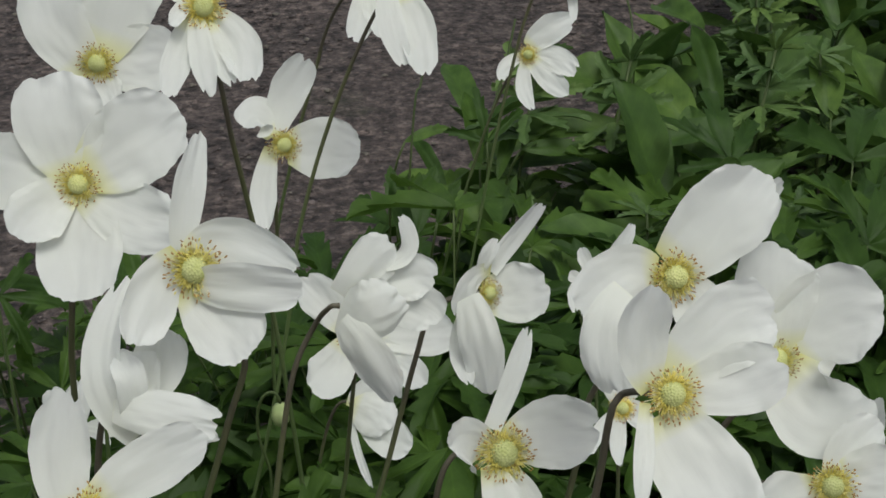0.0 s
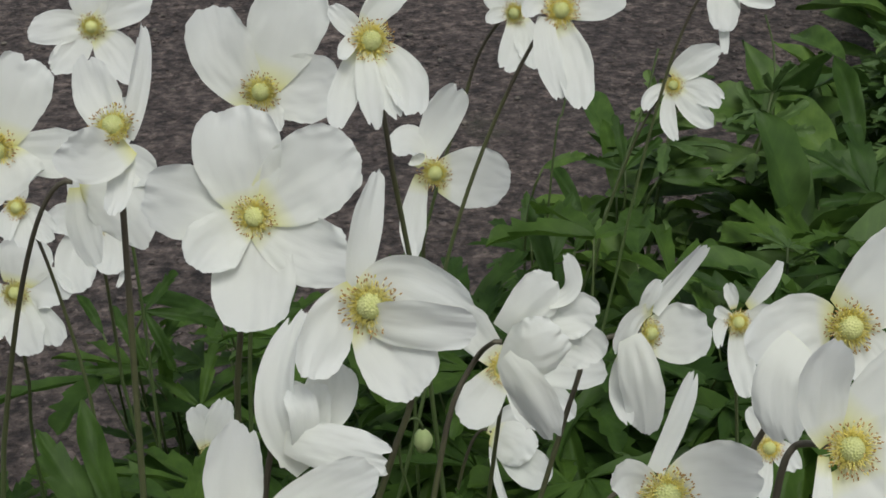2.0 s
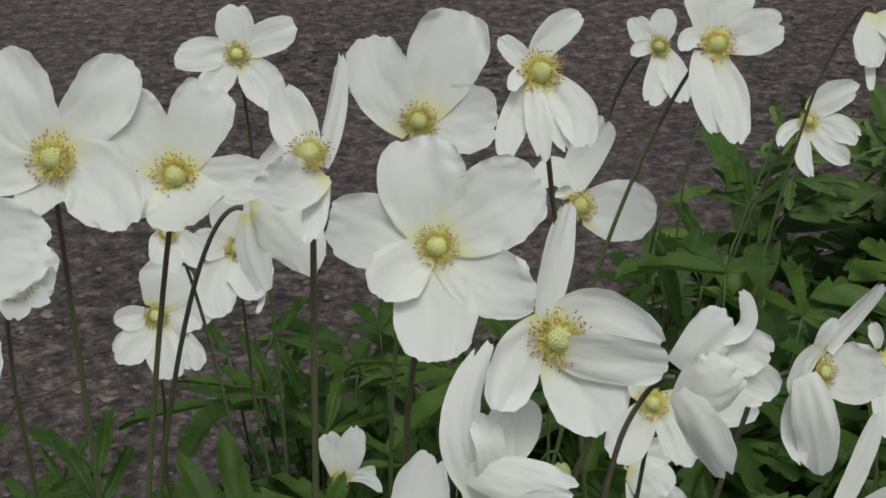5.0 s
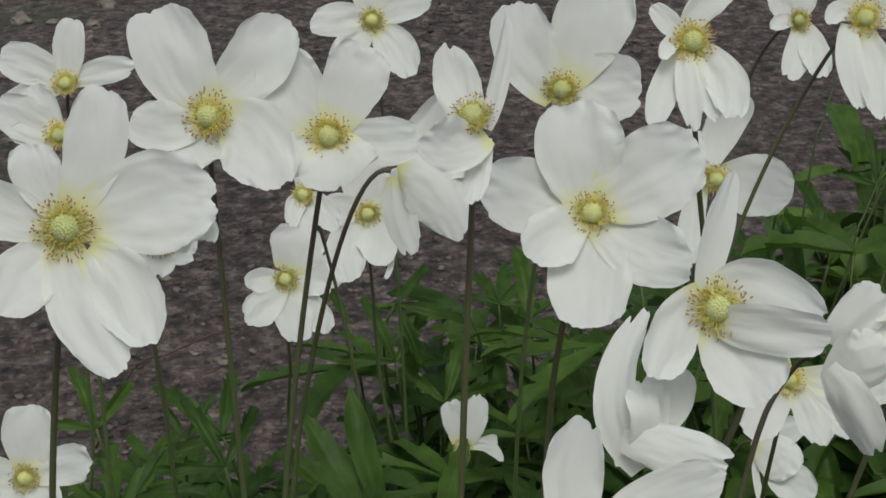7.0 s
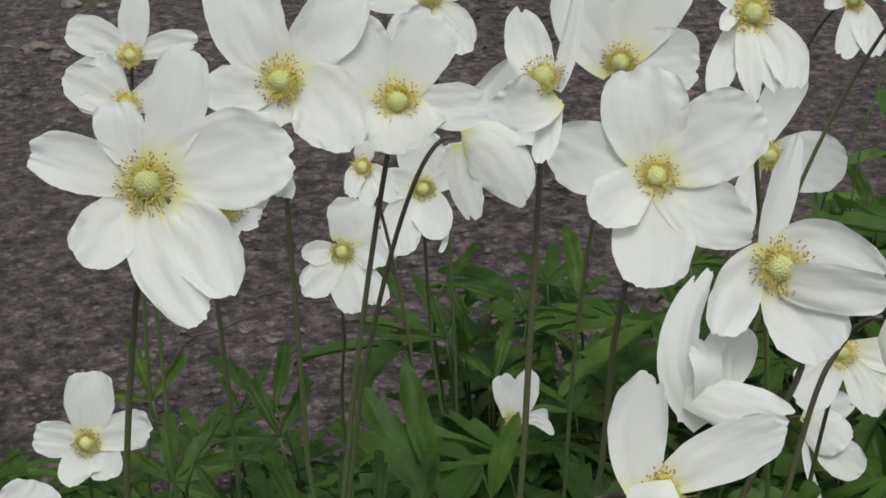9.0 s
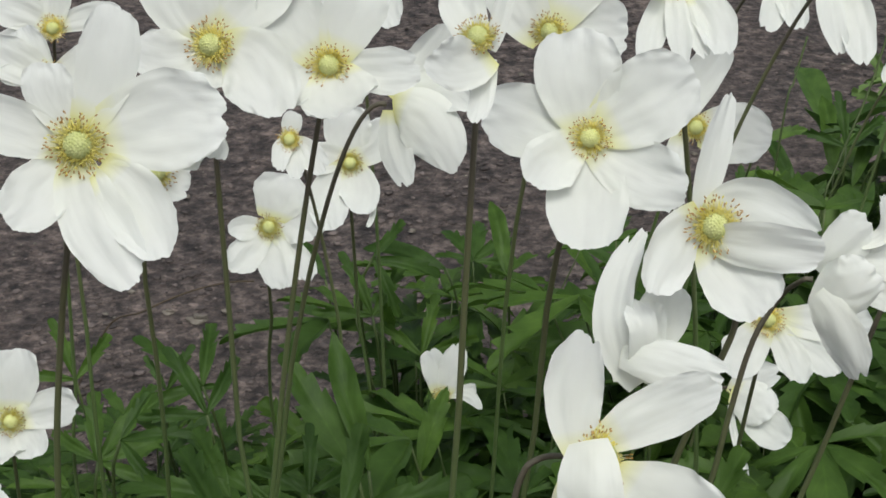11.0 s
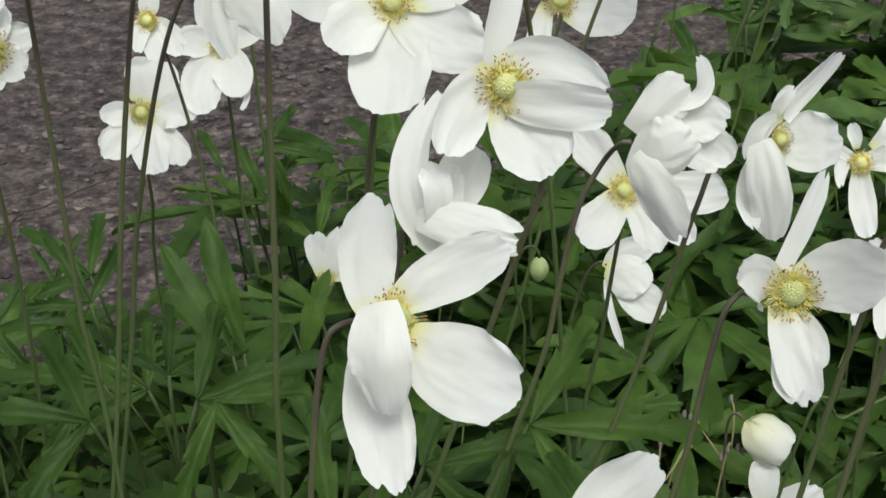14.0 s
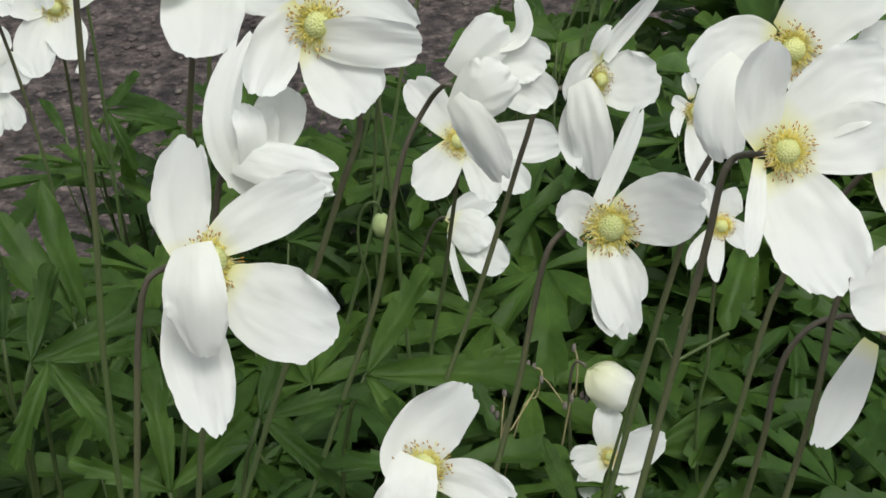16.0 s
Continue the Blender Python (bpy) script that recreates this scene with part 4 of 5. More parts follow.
anemone("large open white anemone on a bent brown stem", (0.1294, -0.1006, 0.4697), (-88, 37), (-93.6, 31.2), (0.1194, -0.0818, 0.4302), 0.0084,
        [(1.3, 2.9, -0.6, 11.2, 12.9, 1.9, 23.0, 17.3, 3.3, 19.5, 0, 0, 0.48, 0.16, 0.6),
         (2.1, 0.8, -0.2, 13.8, 2.5, 2.1, 24.3, 6.4, 4.4, 16.5, 0, 0, 0.48, 0.16, 0.6),
         (-1.5, -3.9, 0.1, 5.1, -16.2, 2.8, 12.1, -29.4, 10.7, 22.1, 0, 0, 0.48, 0.16, 0.6),
         (-4.1, 1.1, 0.4, -6.6, 11.8, 5.0, -5.0, 23.0, 10.1, 13.1, 15, 0, 0.48, 0.16, 0.6),
         (-5.6, -1.8, 0.8, -6.9, -12.7, 5.4, -8.6, -23.2, 7.4, 4.9, 0, 0, 0.5, 0.16, 0.6)], core=0.78, lean=(0.10, -0.10),
        via=[(0.1242, -0.0818, 0.4585), (0.1216, -0.0818, 0.4544), (0.1198, -0.0818, 0.4377), (0.1160, -0.0818, 0.4087), (0.1114, -0.0818, 0.3756)])
anemone("wide open white anemone with yellow stamens on a brown stem", (0.1426, -0.0498, 0.4705), (-82, 37), (-96.9, 27.0), (0.1357, -0.0330, 0.4028), 0.0061,
        [(1.0, 0.8, -0.6, 15.4, 14.0, -3.0, 25.8, 23.7, 3.5, 8.4, 0, 0, 0.48, 0.16, 0.6),
         (-1.3, 2.4, -0.2, 9.6, 12.3, 2.6, 21.2, 25.3, 3.5, 22.1, 0, 0, 0.48, 0.16, 0.6),
         (0.7, -0.9, 0.1, 6.3, -8.1, 1.9, 8.6, -14.6, 6.2, 15.0, 0, 0, 0.48, 0.16, 0.6),
         (-4.1, 0.5, 0.4, -13.0, -1.4, 4.0, -22.6, -8.9, 7.0, 18.5, 0, 0, 0.48, 0.16, 0.6),
         (-11.5, -4.0, 5.8, -17.2, -14.6, 9.4, -13.6, -28.9, 6.4, 13.6, 15, 0, 0.7, -0.2, 0.6)], core=0.83, lean=(0.15, -0.10),
        via=[(0.1276, -0.0327, 0.4264), (0.1249, -0.0327, 0.4055), (0.1206, -0.0327, 0.3815), (0.1140, -0.0327, 0.3379)])
anemone("wide open white anemone with yellow stamens on a brown stem", (0.1691, -0.0535, 0.4471), (-100, 56), (-96.9, 27.0), (0.1763, -0.0381, 0.3796), 0.0063,
        [(0.9, -0.9, -0.6, 15.9, -17.0, -3.0, 22.1, -7.5, 8.3, 14.0, 0, 0, 0.48, 0.16, 0.6),
         (0, 1.2, -0.2, -0.8, 16.5, 2.3, 1.4, 28.2, 1.7, 22.6, 0, 0, 0.48, 0.16, 0.6),
         (2.2, 2.5, 0.1, 12.1, 11.1, 2.7, 26.0, 14.3, 4.6, 26.8, 0, 0, 0.48, 0.16, 0.6),
         (0.8, -0.8, 0.4, 10.1, -10.9, 5.0, 19.0, -6.1, 9.1, 26.0, 0, 0, 0.48, 0.16, 0.6)], core=0.74, lean=(0.00, 0.50),
        via=[(0.1529, -0.0381, 0.3998), (0.1435, -0.0381, 0.3425), (0.1373, -0.0381, 0.3217)])
anemone("wide open white anemone with yellow stamens on a brown stem", (0.1770, -0.0787, 0.4274), (-117, 49), (-96.9, 27.0), (0.1848, -0.0632, 0.3726), 0.0061,
        [(0.8, 0.9, -0.6, 5.0, 9.0, 1.3, 11.9, 15.8, 1.6, 12.5, 0, 0, 0.48, 0.16, 0.6),
         (2.1, 0.7, -0.2, 9.1, 2.3, 1.6, 18.2, 4.2, 3.4, 16.5, 0, 0, 0.48, 0.16, 0.6),
         (0, -1.2, 0.1, -0.4, -9.6, 2.0, -1.6, -18.3, 7.1, 17.9, 0, 0, 0.48, 0.16, 0.6),
         (-2.1, -1.4, 0.4, -10.2, -6.2, 2.5, -21.7, -9.5, 6.5, 21.7, 0, 0, 0.48, 0.16, 0.6)], core=0.78, lean=(0.00, -0.10),
        via=[(0.1624, -0.0634, 0.4155), (0.1579, -0.0634, 0.3731), (0.1541, -0.0634, 0.3423)])
anemone("nodding white anemone on a long arched stem", (0.1733, -0.0606, 0.3930), (-144, 11), (-93.6, 31.2), (0.1496, -0.0392, 0.3193), 0.0162,
        [(-1.9, -1.0, -0.6, -9.0, -14.2, 3.0, -16.4, -29.5, 3.0, 11.5, 0, 0, 0.4, 0.16, 0.6),
         (0.5, 1.1, -0.2, 2.4, 5.6, -1.6, 5.9, 14.6, 1.3, 13.3, 0, 0, 0.48, 0.16, 0.6)], core=0.00, lean=(0.00, 0.00),
        via=[(0.1735, -0.0364, 0.3837), (0.1635, -0.0364, 0.3811), (0.1563, -0.0364, 0.3688), (0.1539, -0.0364, 0.3409), (0.1513, -0.0364, 0.3200)])
anemone("low small white anemone behind green stems", (0.1460, 0.1527, 0.1857), (-82, 76), (-93.6, 31.2), (0.1503, 0.1673, 0.1250), 0.0111,
        [(0.9, -0.9, -0.6, 7.8, -8.0, 1.5, 5.4, -18.4, 7.5, 12.8, 0, 0, 0.48, 0.16, 0.6),
         (-0.7, -1.0, -0.2, -8.1, -9.2, 1.8, -7.3, -17.7, 7.4, 11.8, 0, 0, 0.48, 0.16, 0.6),
         (-0.1, 1.2, 0.1, -1.2, 13.0, 2.1, -0.3, 21.3, 1.7, 14.3, 0, 0, 0.48, 0.16, 0.6),
         (-1.2, -0.2, 0.4, -11.0, -1.9, 2.2, -16.5, -4.1, 4.8, 15.7, 0, 0, 0.48, 0.16, 0.6),
         (1.1, 0.3, 0.8, 9.0, 2.0, 3.2, 22.8, 12.7, 4.8, 18.2, 0, 0, 0.48, 0.16, 0.6)], core=0.55, lean=(0.00, 0.20), size=0.85)
anemone("white anemone opening upwards above the leaves", (0.0509, -0.1276, 0.4063), (38, 83), (-93.6, 31.2), (0.0555, -0.1161, 0.3555), 0.0056,
        [(1.8, -1.7, -0.6, 10.4, -2.1, 1.4, 20.2, -6.8, 5.0, 10.4, 0, 0, 0.48, 0.16, 0.6),
         (-4.4, -1.3, -0.2, -0.9, 6.7, -1.6, 11.2, 18.9, 2.5, 15.1, 0, 0, 0.55, 0.16, 0.6),
         (-0.8, -0.8, 0.1, -5.8, -5.8, 1.7, -9.2, -11.4, 5.3, 8.6, 0, 0, 0.48, 0.16, 0.6),
         (-0.9, 3.7, 9.5, -2.4, -2.0, 12.1, -3.5, -10.7, 13.1, 12.4, 0, 0, 0.7, 0.16, 0.6)], core=0.78, lean=(0.10, 0.80))
anemone("small drooping white anemone with a trailing petal", (0.0828, 0.2546, 0.2458), (-33, -10), (-93.6, 31.2), (0.0650, 0.2715, 0.1947), 0.0092,
        [(-1.0, -1.6, -0.6, 7.3, 5.9, 1.8, 20.3, 11.4, 3.2, 15.3, 0, 0, 0.48, 0.16, 0.6),
         (-1.2, -6.1, -0.2, 1.1, -20.6, 2.7, 7.6, -38.0, 12.0, 4.0, 0, 0, 0.8, 0.16, 0.8),
         (3.5, -6.0, 0.1, 15.5, -15.0, 2.6, 26.3, -20.6, 5.7, 19.5, 0, 0, 0.48, 0.16, 0.6),
         (-1.8, 0, 0.4, 7.9, -4.1, 5.0, 16.4, -11.3, 6.0, 22.2, 0, 0, 0.48, -0.2, 0.6)], core=0.00, lean=(0.60, -0.20), size=0.80)
anemone("faded small white anemone with narrow petals", (0.1853, 0.1613, 0.2965), (-98, 20), (-93.6, 31.2), (0.1924, 0.1829, 0.2126), 0.0103,
        [(-0.3, 1.1, -0.6, -3.8, 9.1, 1.2, -7.6, 16.4, 1.1, 9.6, 0, 0, 0.48, 0.16, 0.6),
         (0.5, 1.1, -0.2, 3.5, 8.8, 1.3, 8.0, 12.0, 1.5, 11.9, 0, 0, 0.48, 0.16, 0.6),
         (1.1, -0.4, 0.1, 5.5, -2.2, 1.7, 10.5, -9.5, 5.0, 10.8, 0, 0, 0.48, 0.16, 0.6),
         (-0.9, -0.8, 0.4, -9.2, -8.4, 2.5, -13.7, -17.8, 7.9, 6.2, 0, 0, 0.48, 0.16, 0.6),
         (-0.3, -1.2, 0.8, -2.3, -12.0, 2.9, -3.4, -22.8, 9.1, 7.6, 0, 0, 0.48, 0.16, 0.6)], core=0.74, lean=(0.00, -0.10), size=0.80)


def green_bud(head, low):
    """A closed drooping bud on a hooked stem."""
    head, low = Vector(head), Vector(low)
    root = tagged(new("anemone_bud"), "small closed green bud nodding on a hooked stem", "flower bud")
    foot = Vector((low.x, low.y + 0.01, 0))
    root.location = foot
    top = head + Vector((0, 0, 0.0055))
    side = Vector((-0.0105, 0, -0.010))
    arc = bezier(top, top + Vector((-0.001, 0, 0.010)), top + Vector((-0.0105, 0, 0.008)), top + side, 12)
    arc += bezier(top + side, top + side + Vector((0, 0, -0.012)), low + Vector((-0.002, 0, 0.012)), low, 6)[1:]
    path = arc + [low.lerp(foot, t) for t in (0.33, 0.66, 1.0)]
    v, f = tube([p - foot for p in path], [0.0007] * len(path), 6)
    part("stem", mesh_of("stem", v, f, [PETIOLE]), root)
    prof = [(0.0056, 0.0006), (0.0045, 0.0026), (0.002, 0.0040), (-0.001, 0.0043), (-0.004, 0.0034), (-0.0062, 0.0016), (-0.0068, 0.0004)]
    verts, faces = [], []
    for z, r in prof:
        for k in range(15):
            w = 2 * math.pi * k / 15
            verts.append((r * (1 + 0.06 * math.cos(5 * w)) * math.cos(w), r * (1 + 0.06 * math.cos(5 * w)) * math.sin(w), z))
    for i in range(len(prof) - 1):
        for k in range(15):
            faces.append((i * 15 + k, (i + 1) * 15 + k, (i + 1) * 15 + (k + 1) % 15, i * 15 + (k + 1) % 15))
    faces += [tuple(range(15)), tuple(reversed(range(90, 105)))]
    part("bud", mesh_of("bud", verts, faces, [BUD]), root).location = head - foot


def opening_bud(head, azimuth, tilt, radius, low):
    """A round bloom still shut: five broad petals wrapped over one another."""
    head, low = Vector(head), Vector(low)
    a, t = radians(azimuth), radians(tilt)
    axis = Vector((math.cos(a) * math.cos(t), math.sin(a) * math.cos(t), math.sin(t)))
    e1 = Vector((0, 0, 1)).cross(axis).normalized()
    e2 = axis.cross(e1)
    rnd = random.Random(4)
    stem, foot = stem_mesh(head - axis * radius, axis, low, radius * 1.2, 0.0007, rnd)
    root = tagged(new("anemone_bud"), "round cream white flower bud just about to open", "flower bud")
    root.location = foot
    part("stem", stem, root)
    for k in range(5):
        verts, uvs, rows, cols = [], [], 12, 11
        for i in range(rows):
            u = i / (rows - 1)
            lat = math.pi * (0.04 + (0.66 + 0.05 * (k % 3)) * u)
            for j in range(cols):
                v = 2 * j / (cols - 1) - 1
                spread = 1.05 * math.sin(math.pi * (0.12 + 0.72 * u)) ** 0.5
                lon = k * 1.2566 + v * spread
                r = radius * (0.92 + 0.07 * (k % 3) + 0.09 * v + 1.1 * max(0, u - 0.72) + 0.10 * noise.noise(Vector((u * 3, v * 2.5, k))) + 0.6 * u**4 * noise.noise(Vector((v * 5, k, 2))))
                ring = math.sin(lat) * (1 - 0.12 * v * v * u)
                verts.append((e1 * math.cos(lon) + e2 * math.sin(lon)) * ring * r - axis * math.cos(lat) * r * 0.94)
                uvs.append((0.05 + u * 0.19, v * 0.5 + 0.5))
        part("petal", mesh_of("petal", verts, grid_faces(rows, cols), [PETAL], uvs), root).location = head - foot


opening_bud((0.1457, 0.1690, 0.2127), -22, -34, 0.0104, (0.1342, 0.1810, 0.1564))
green_bud((0.0487, 0.2293, 0.2596), (0.0431, 0.2293, 0.2288))


# ---------------------------------------------------------------- leaves
def leaflet(length, width, teeth, fold, droop, rnd, heading, start, slim=0.35):
    """One toothed segment of a leaf, from the hub outwards; returns its vertices, faces and uvs."""
    rows, cols = 40, 7
    c, s = math.cos(heading), math.sin(heading)
    off = rnd.uniform(0, 40)
    verts, uvs = [], []
    for i in range(rows):
        u = i / (rows - 1)
        if slim > 0.2:                                   # a wedge, broadest past the middle
            w = 0.10 + 2.55 * u * (1 - u) ** 0.6
        else:
            w = 0.06 + math.sin(math.pi * min(1, u**0.95)) ** 0.85
        w = min(w, 1.0) if u < 0.995 else 0.03
        tooth = (u * teeth + 0.15 + 0.12 * math.sin(off)) % 1.0
        w *= 1 - (0.50 if slim > 0.2 else 0.36) * (1 - tooth) * min(1, max(0, (u - 0.36) * 5)) * (teeth > 0)
        for j in range(cols):
            v = 2 * j / (cols - 1) - 1
            y = v * w * width / 2 + 0.03 * length * math.sin(u * 3 + off) * u
            x = u * length + 0.16 * length * abs(v) * w * min(1, u * 2) * (1 - 0.8 * u**3)
            z = fold * abs(y) - droop * length * u * u + 0.05 * width * math.sin(u * 9 + off) * v + 0.04 * length * noise.noise(Vector((u * 3, v * 2, off)))
            verts.append((x * c - y * s, x * s + y * c, z))
            uvs.append((u, v * 0.5))
    return verts, grid_faces(rows, cols, start), uvs


def palmate_mesh(seed, mat, lobes=5, slim=1.0):
    """A leaf of three or five toothed segments round a hub at the origin, the middle one along +x, about 50 mm long."""
    rnd = random.Random(seed)
    verts, faces, uvs = [], [], []
    turns = {5: (0, 40, -40, 84, -84), 3: (0, 62, -62), 1: (0,)}[lobes]
    for turn in turns:
        k = 1 - 0.0033 * abs(turn) + rnd.uniform(-0.08, 0.08)
        v, f, t = leaflet(0.054 * k, 0.0160 * slim * k * rnd.uniform(0.8, 1.15), rnd.choice((3, 4, 4, 5)), rnd.uniform(0.1, 0.6), rnd.uniform(0.05, 0.42), rnd,
                          radians(turn + rnd.uniform(-7, 7)), len(verts))
        verts, faces, uvs = verts + v, faces + f, uvs + t
    return mesh_of("leaf", verts, faces, [mat], uvs)


def blade_mesh(seed, mat, length, width, teeth=0, fold=0.3, droop=0.2):
    """A single undivided leaf."""
    rnd = random.Random(seed)
    v, f, t = leaflet(length, width, teeth, fold, droop, rnd, 0.0, 0, 0.1)
    return mesh_of("leaf", v, f, [mat], t)


PALMATE = [palmate_mesh(s, LEAF, 5) for s in range(5)] + [palmate_mesh(s + 50, LEAF, 3, 1.25) for s in range(3)]


def leaf_on_petiole(root, me, hub, heading, pitch, roll, scale, foot=Vector((0, 0, 0))):
    """A leaf blade at hub, with its petiole down to foot, both under root."""
    leaf = part("leaf", me, root)
    m = Matrix.Translation(hub) @ Matrix.Rotation(heading, 4, "Z") @ Matrix.Rotation(pitch, 4, "Y") @ Matrix.Rotation(roll, 4, "X") @ Matrix.Scale(scale, 4)
    leaf.matrix_local = m
    inv = m.inverted()
    out = Vector((hub.x - foot.x, hub.y - foot.y, 0))
    path = bezier(hub, hub - Vector((0, 0, 0.03)) - out * 0.1, foot + Vector((0, 0, hub.z * 0.4)) + out * 0.15, foot, 7)
    v, f = tube([inv @ p for p in path], [0.00060 / scale] * 8, 5)
    part("petiole", mesh_of("petiole", v, f, [PETIOLE]), leaf)


LANCE = [blade_mesh(200 + s, LEAF, 0.062 + 0.006 * s, 0.0125 + 0.0014 * s, 0, 0.3, 0.12 + 0.06 * s) for s in range(5)]


def lance_clump(seed):
    """A loose tuft of smooth lance-shaped leaves that stand up and arch over."""
    rnd = random.Random(seed)
    root = tagged(new("leaf_clump"), "loose tuft of smooth narrow green leaves", "foliage", "tufts of narrow leaves")
    for k in range(11):
        turn = k * 2.4 + rnd.uniform(-0.5, 0.5)
        out = rnd.uniform(0.008, 0.05)
        hub = Vector((out * math.cos(turn), out * math.sin(turn), 0.20 * rnd.uniform(0.25, 0.78)))
        leaf_on_petiole(root, rnd.choice(LANCE), hub, turn + rnd.uniform(-0.5, 0.5), rnd.uniform(-1.25, -0.1), rnd.uniform(-0.6, 0.6), rnd.uniform(0.7, 1.15))
    return root


def leaf_clump(seed, steep=False):
    """A tuft of long-stalked divided leaves from one root; about 0.2 m high."""
    rnd = random.Random(seed)
    root = tagged(new("leaf_clump"), "tuft of deeply divided dark green anemone leaves", "foliage", "tufts of anemone leaves")
    many = 15
    for k in range(many):
        turn = k * 2.4 + rnd.uniform(-0.4, 0.4)
        tall = 0.20 * (rnd.uniform(0.3, 1.0) if steep else rnd.uniform(0.45, 1.0))
        out = rnd.uniform(0.025, 0.085)
        hub = Vector((out * math.cos(turn), out * math.sin(turn), tall))
        leaf_on_petiole(root, rnd.choice(PALMATE), hub, turn + rnd.uniform(-0.6, 0.6), rnd.uniform(-0.9, 0.25) if steep else rnd.uniform(-0.75, 0.4), rnd.uniform(-0.45, 0.45), rnd.uniform(0.7, 1.1) if steep else rnd.uniform(0.8, 1.3))
    return root


def bed_edge(x):
    """How far back the planted bed reaches, along x."""
    marks = ((-2.0, 0.52), (-0.5, 0.52), (-0.22, 0.55), (-0.12, 0.60), (-0.05, 0.65), (0.10, 0.73), (0.22, 0.78), (0.34, 0.84), (0.45, 1.00), (0.56, 1.28), (0.8, 2.0), (2.0, 2.4))
    for (a, p), (b, q) in zip(marks, marks[1:]):
        if x <= b:
            return p + (q - p) * max(0, (x - a) / (b - a))
    return marks[-1][1]


def canopy(x, y):
    """The height of the leaves over the bed."""
    side = min(1.0, max(0.0, (x + 0.13) / 0.06))
    back = min(1.0, max(0.0, (y - 0.30) / 0.07))
    h = (1 - side) * (0.225 - 0.24 * max(0.0, y - 0.05)) + side * (0.205 + 0.03 * back)
    if 0.06 < x < 0.24 and y < 0.24:
        h -= 0.02
    return max(0.10, h - 0.05 * max(0, (y - bed_edge(x) + 0.18) / 0.18))


def sparse(x, y):
    """The thin stretch along the road, where the ground shows between the leaves."""
    return -0.17 < x < 0.07 and y > 0.34 or 0.07 <= x < 0.26 and y > 0.42


rng = random.Random(5)
flat_kinds, steep_kinds = [leaf_clump(s) for s in range(6)], [leaf_clump(40 + s, True) for s in range(3)]
lance_kinds = [lance_clump(70 + s) for s in range(4)]
used = [0, 0, 0]
spots = []
tries = 0
while len(spots) < 185 and tries < 6000:
    tries += 1
    x, y = rng.uniform(-0.60, 0.66), rng.uniform(0.03, 0.95)
    if y > bed_edge(x) - 0.09 or (x > 0.20 and y > 0.55):
        continue
    if sparse(x, y) and rng.random() < (0.1 if x < 0.07 else 0.35):
        continue
    if all((x - a) ** 2 + (y - b) ** 2 > 0.050**2 for a, b in spots):
        spots.append((x, y))
for k, (x, y) in enumerate(spots):
    s = canopy(x, y) / 0.205 * rng.uniform(0.85, 1.05) * (0.74 if sparse(x, y) else 1.0)
    m = Matrix.Translation((x, y, 0)) @ Matrix.Rotation(rng.uniform(0, 6.28), 4, "Z") @ Matrix.Diagonal((0.5 + 0.5 * s, 0.5 + 0.5 * s, s, 1))
    sort = int(x < -0.10 + 0.03 * math.sin(k))
    if rng.random() < (0.5 if sparse(x, y) else 0.12):
        sort = 2
    kinds = (flat_kinds, steep_kinds, lance_kinds)[sort]
    if used[sort] < len(kinds):
        kinds[used[sort]].matrix_basis = m
    else:
        copy_thing(kinds[used[sort] % len(kinds)], m)
    used[sort] += 1


def single_leaf(kind, hub, tip, face, low):
    """A leaf on a petiole of its own. hub, tip: where its middle segment starts and ends; face: which way it looks."""
    hub, tip, face, low = Vector(hub), Vector(tip), Vector(face), Vector(low)
    d = tip - hub
    size = d.length / kind[1]
    x = d.normalized()
    z = (face - x * face.dot(x)).normalized()
    y = z.cross(x)
    m = Matrix((x, y, z)).transposed().to_4x4()
    root = tagged(new("anemone_leaf"), kind[2], "leaf", "single leaves")
    root.location = low
    leaf = part("blade", kind[0], root)
    leaf.matrix_local = Matrix.Translation(hub - low) @ m @ Matrix.Scale(size, 4)
    path = bezier(hub - low, hub - low - x * 0.02 - Vector((0, 0, 0.03)), Vector((0, 0, 0.4 * hub.z)), Vector((0, 0, 0)), 9)
    v, f = tube(path, [0.0008 + 0.0003 * i / 9 for i in range(10)], 6)
    part("petiole", mesh_of("petiole", v, f, [PETIOLE]), root)


DIVIDED = (palmate_mesh(101, LEAF, 5), 0.054, "dark green anemone leaf divided into five toothed lobes")
PARTED = (palmate_mesh(102, LEAF, 3, 0.82), 0.054, "dark green anemone leaf with three toothed lobes")
BROAD = (blade_mesh(103, LEAF, 0.06, 0.017, 5, 0.2, 0.1), 0.06, "single broad green leaf lobe standing upright")
SLIM = (blade_mesh(104, LEAF, 0.06, 0.011, 0, 0.25, 0.12), 0.06, "narrow grey-green leaf standing upright")
ARCH = (blade_mesh(105, LEAF, 0.09, 0.019, 0, 0.35, 0.30), 0.09, "long smooth green leaf arching over the others")
OVATE = (blade_mesh(106, WEED_LEAF, 0.08, 0.036, 0, 0.28, 0.2), 0.08, "smooth oval weed leaf standing upright")
single_leaf(DIVIDED, (-0.225, 0.269, 0.183), (-0.205, 0.298, 0.211), (0.23, -0.63, 1.04), (-0.218, 0.305, 0.01))
single_leaf(PARTED, (-0.140, 0.176, 0.230), (-0.189, 0.171, 0.241), (0.17, -0.63, 1.06), (-0.135, 0.212, 0.01))
single_leaf(PARTED, (-0.123, 0.091, 0.273), (-0.179, 0.084, 0.284), (0.17, -0.62, 1.07), (-0.119, 0.127, 0.01))
single_leaf(PARTED, (-0.096, 0.111, 0.281), (-0.099, 0.131, 0.304), (0.14, -0.64, 1.06), (-0.094, 0.147, 0.01))
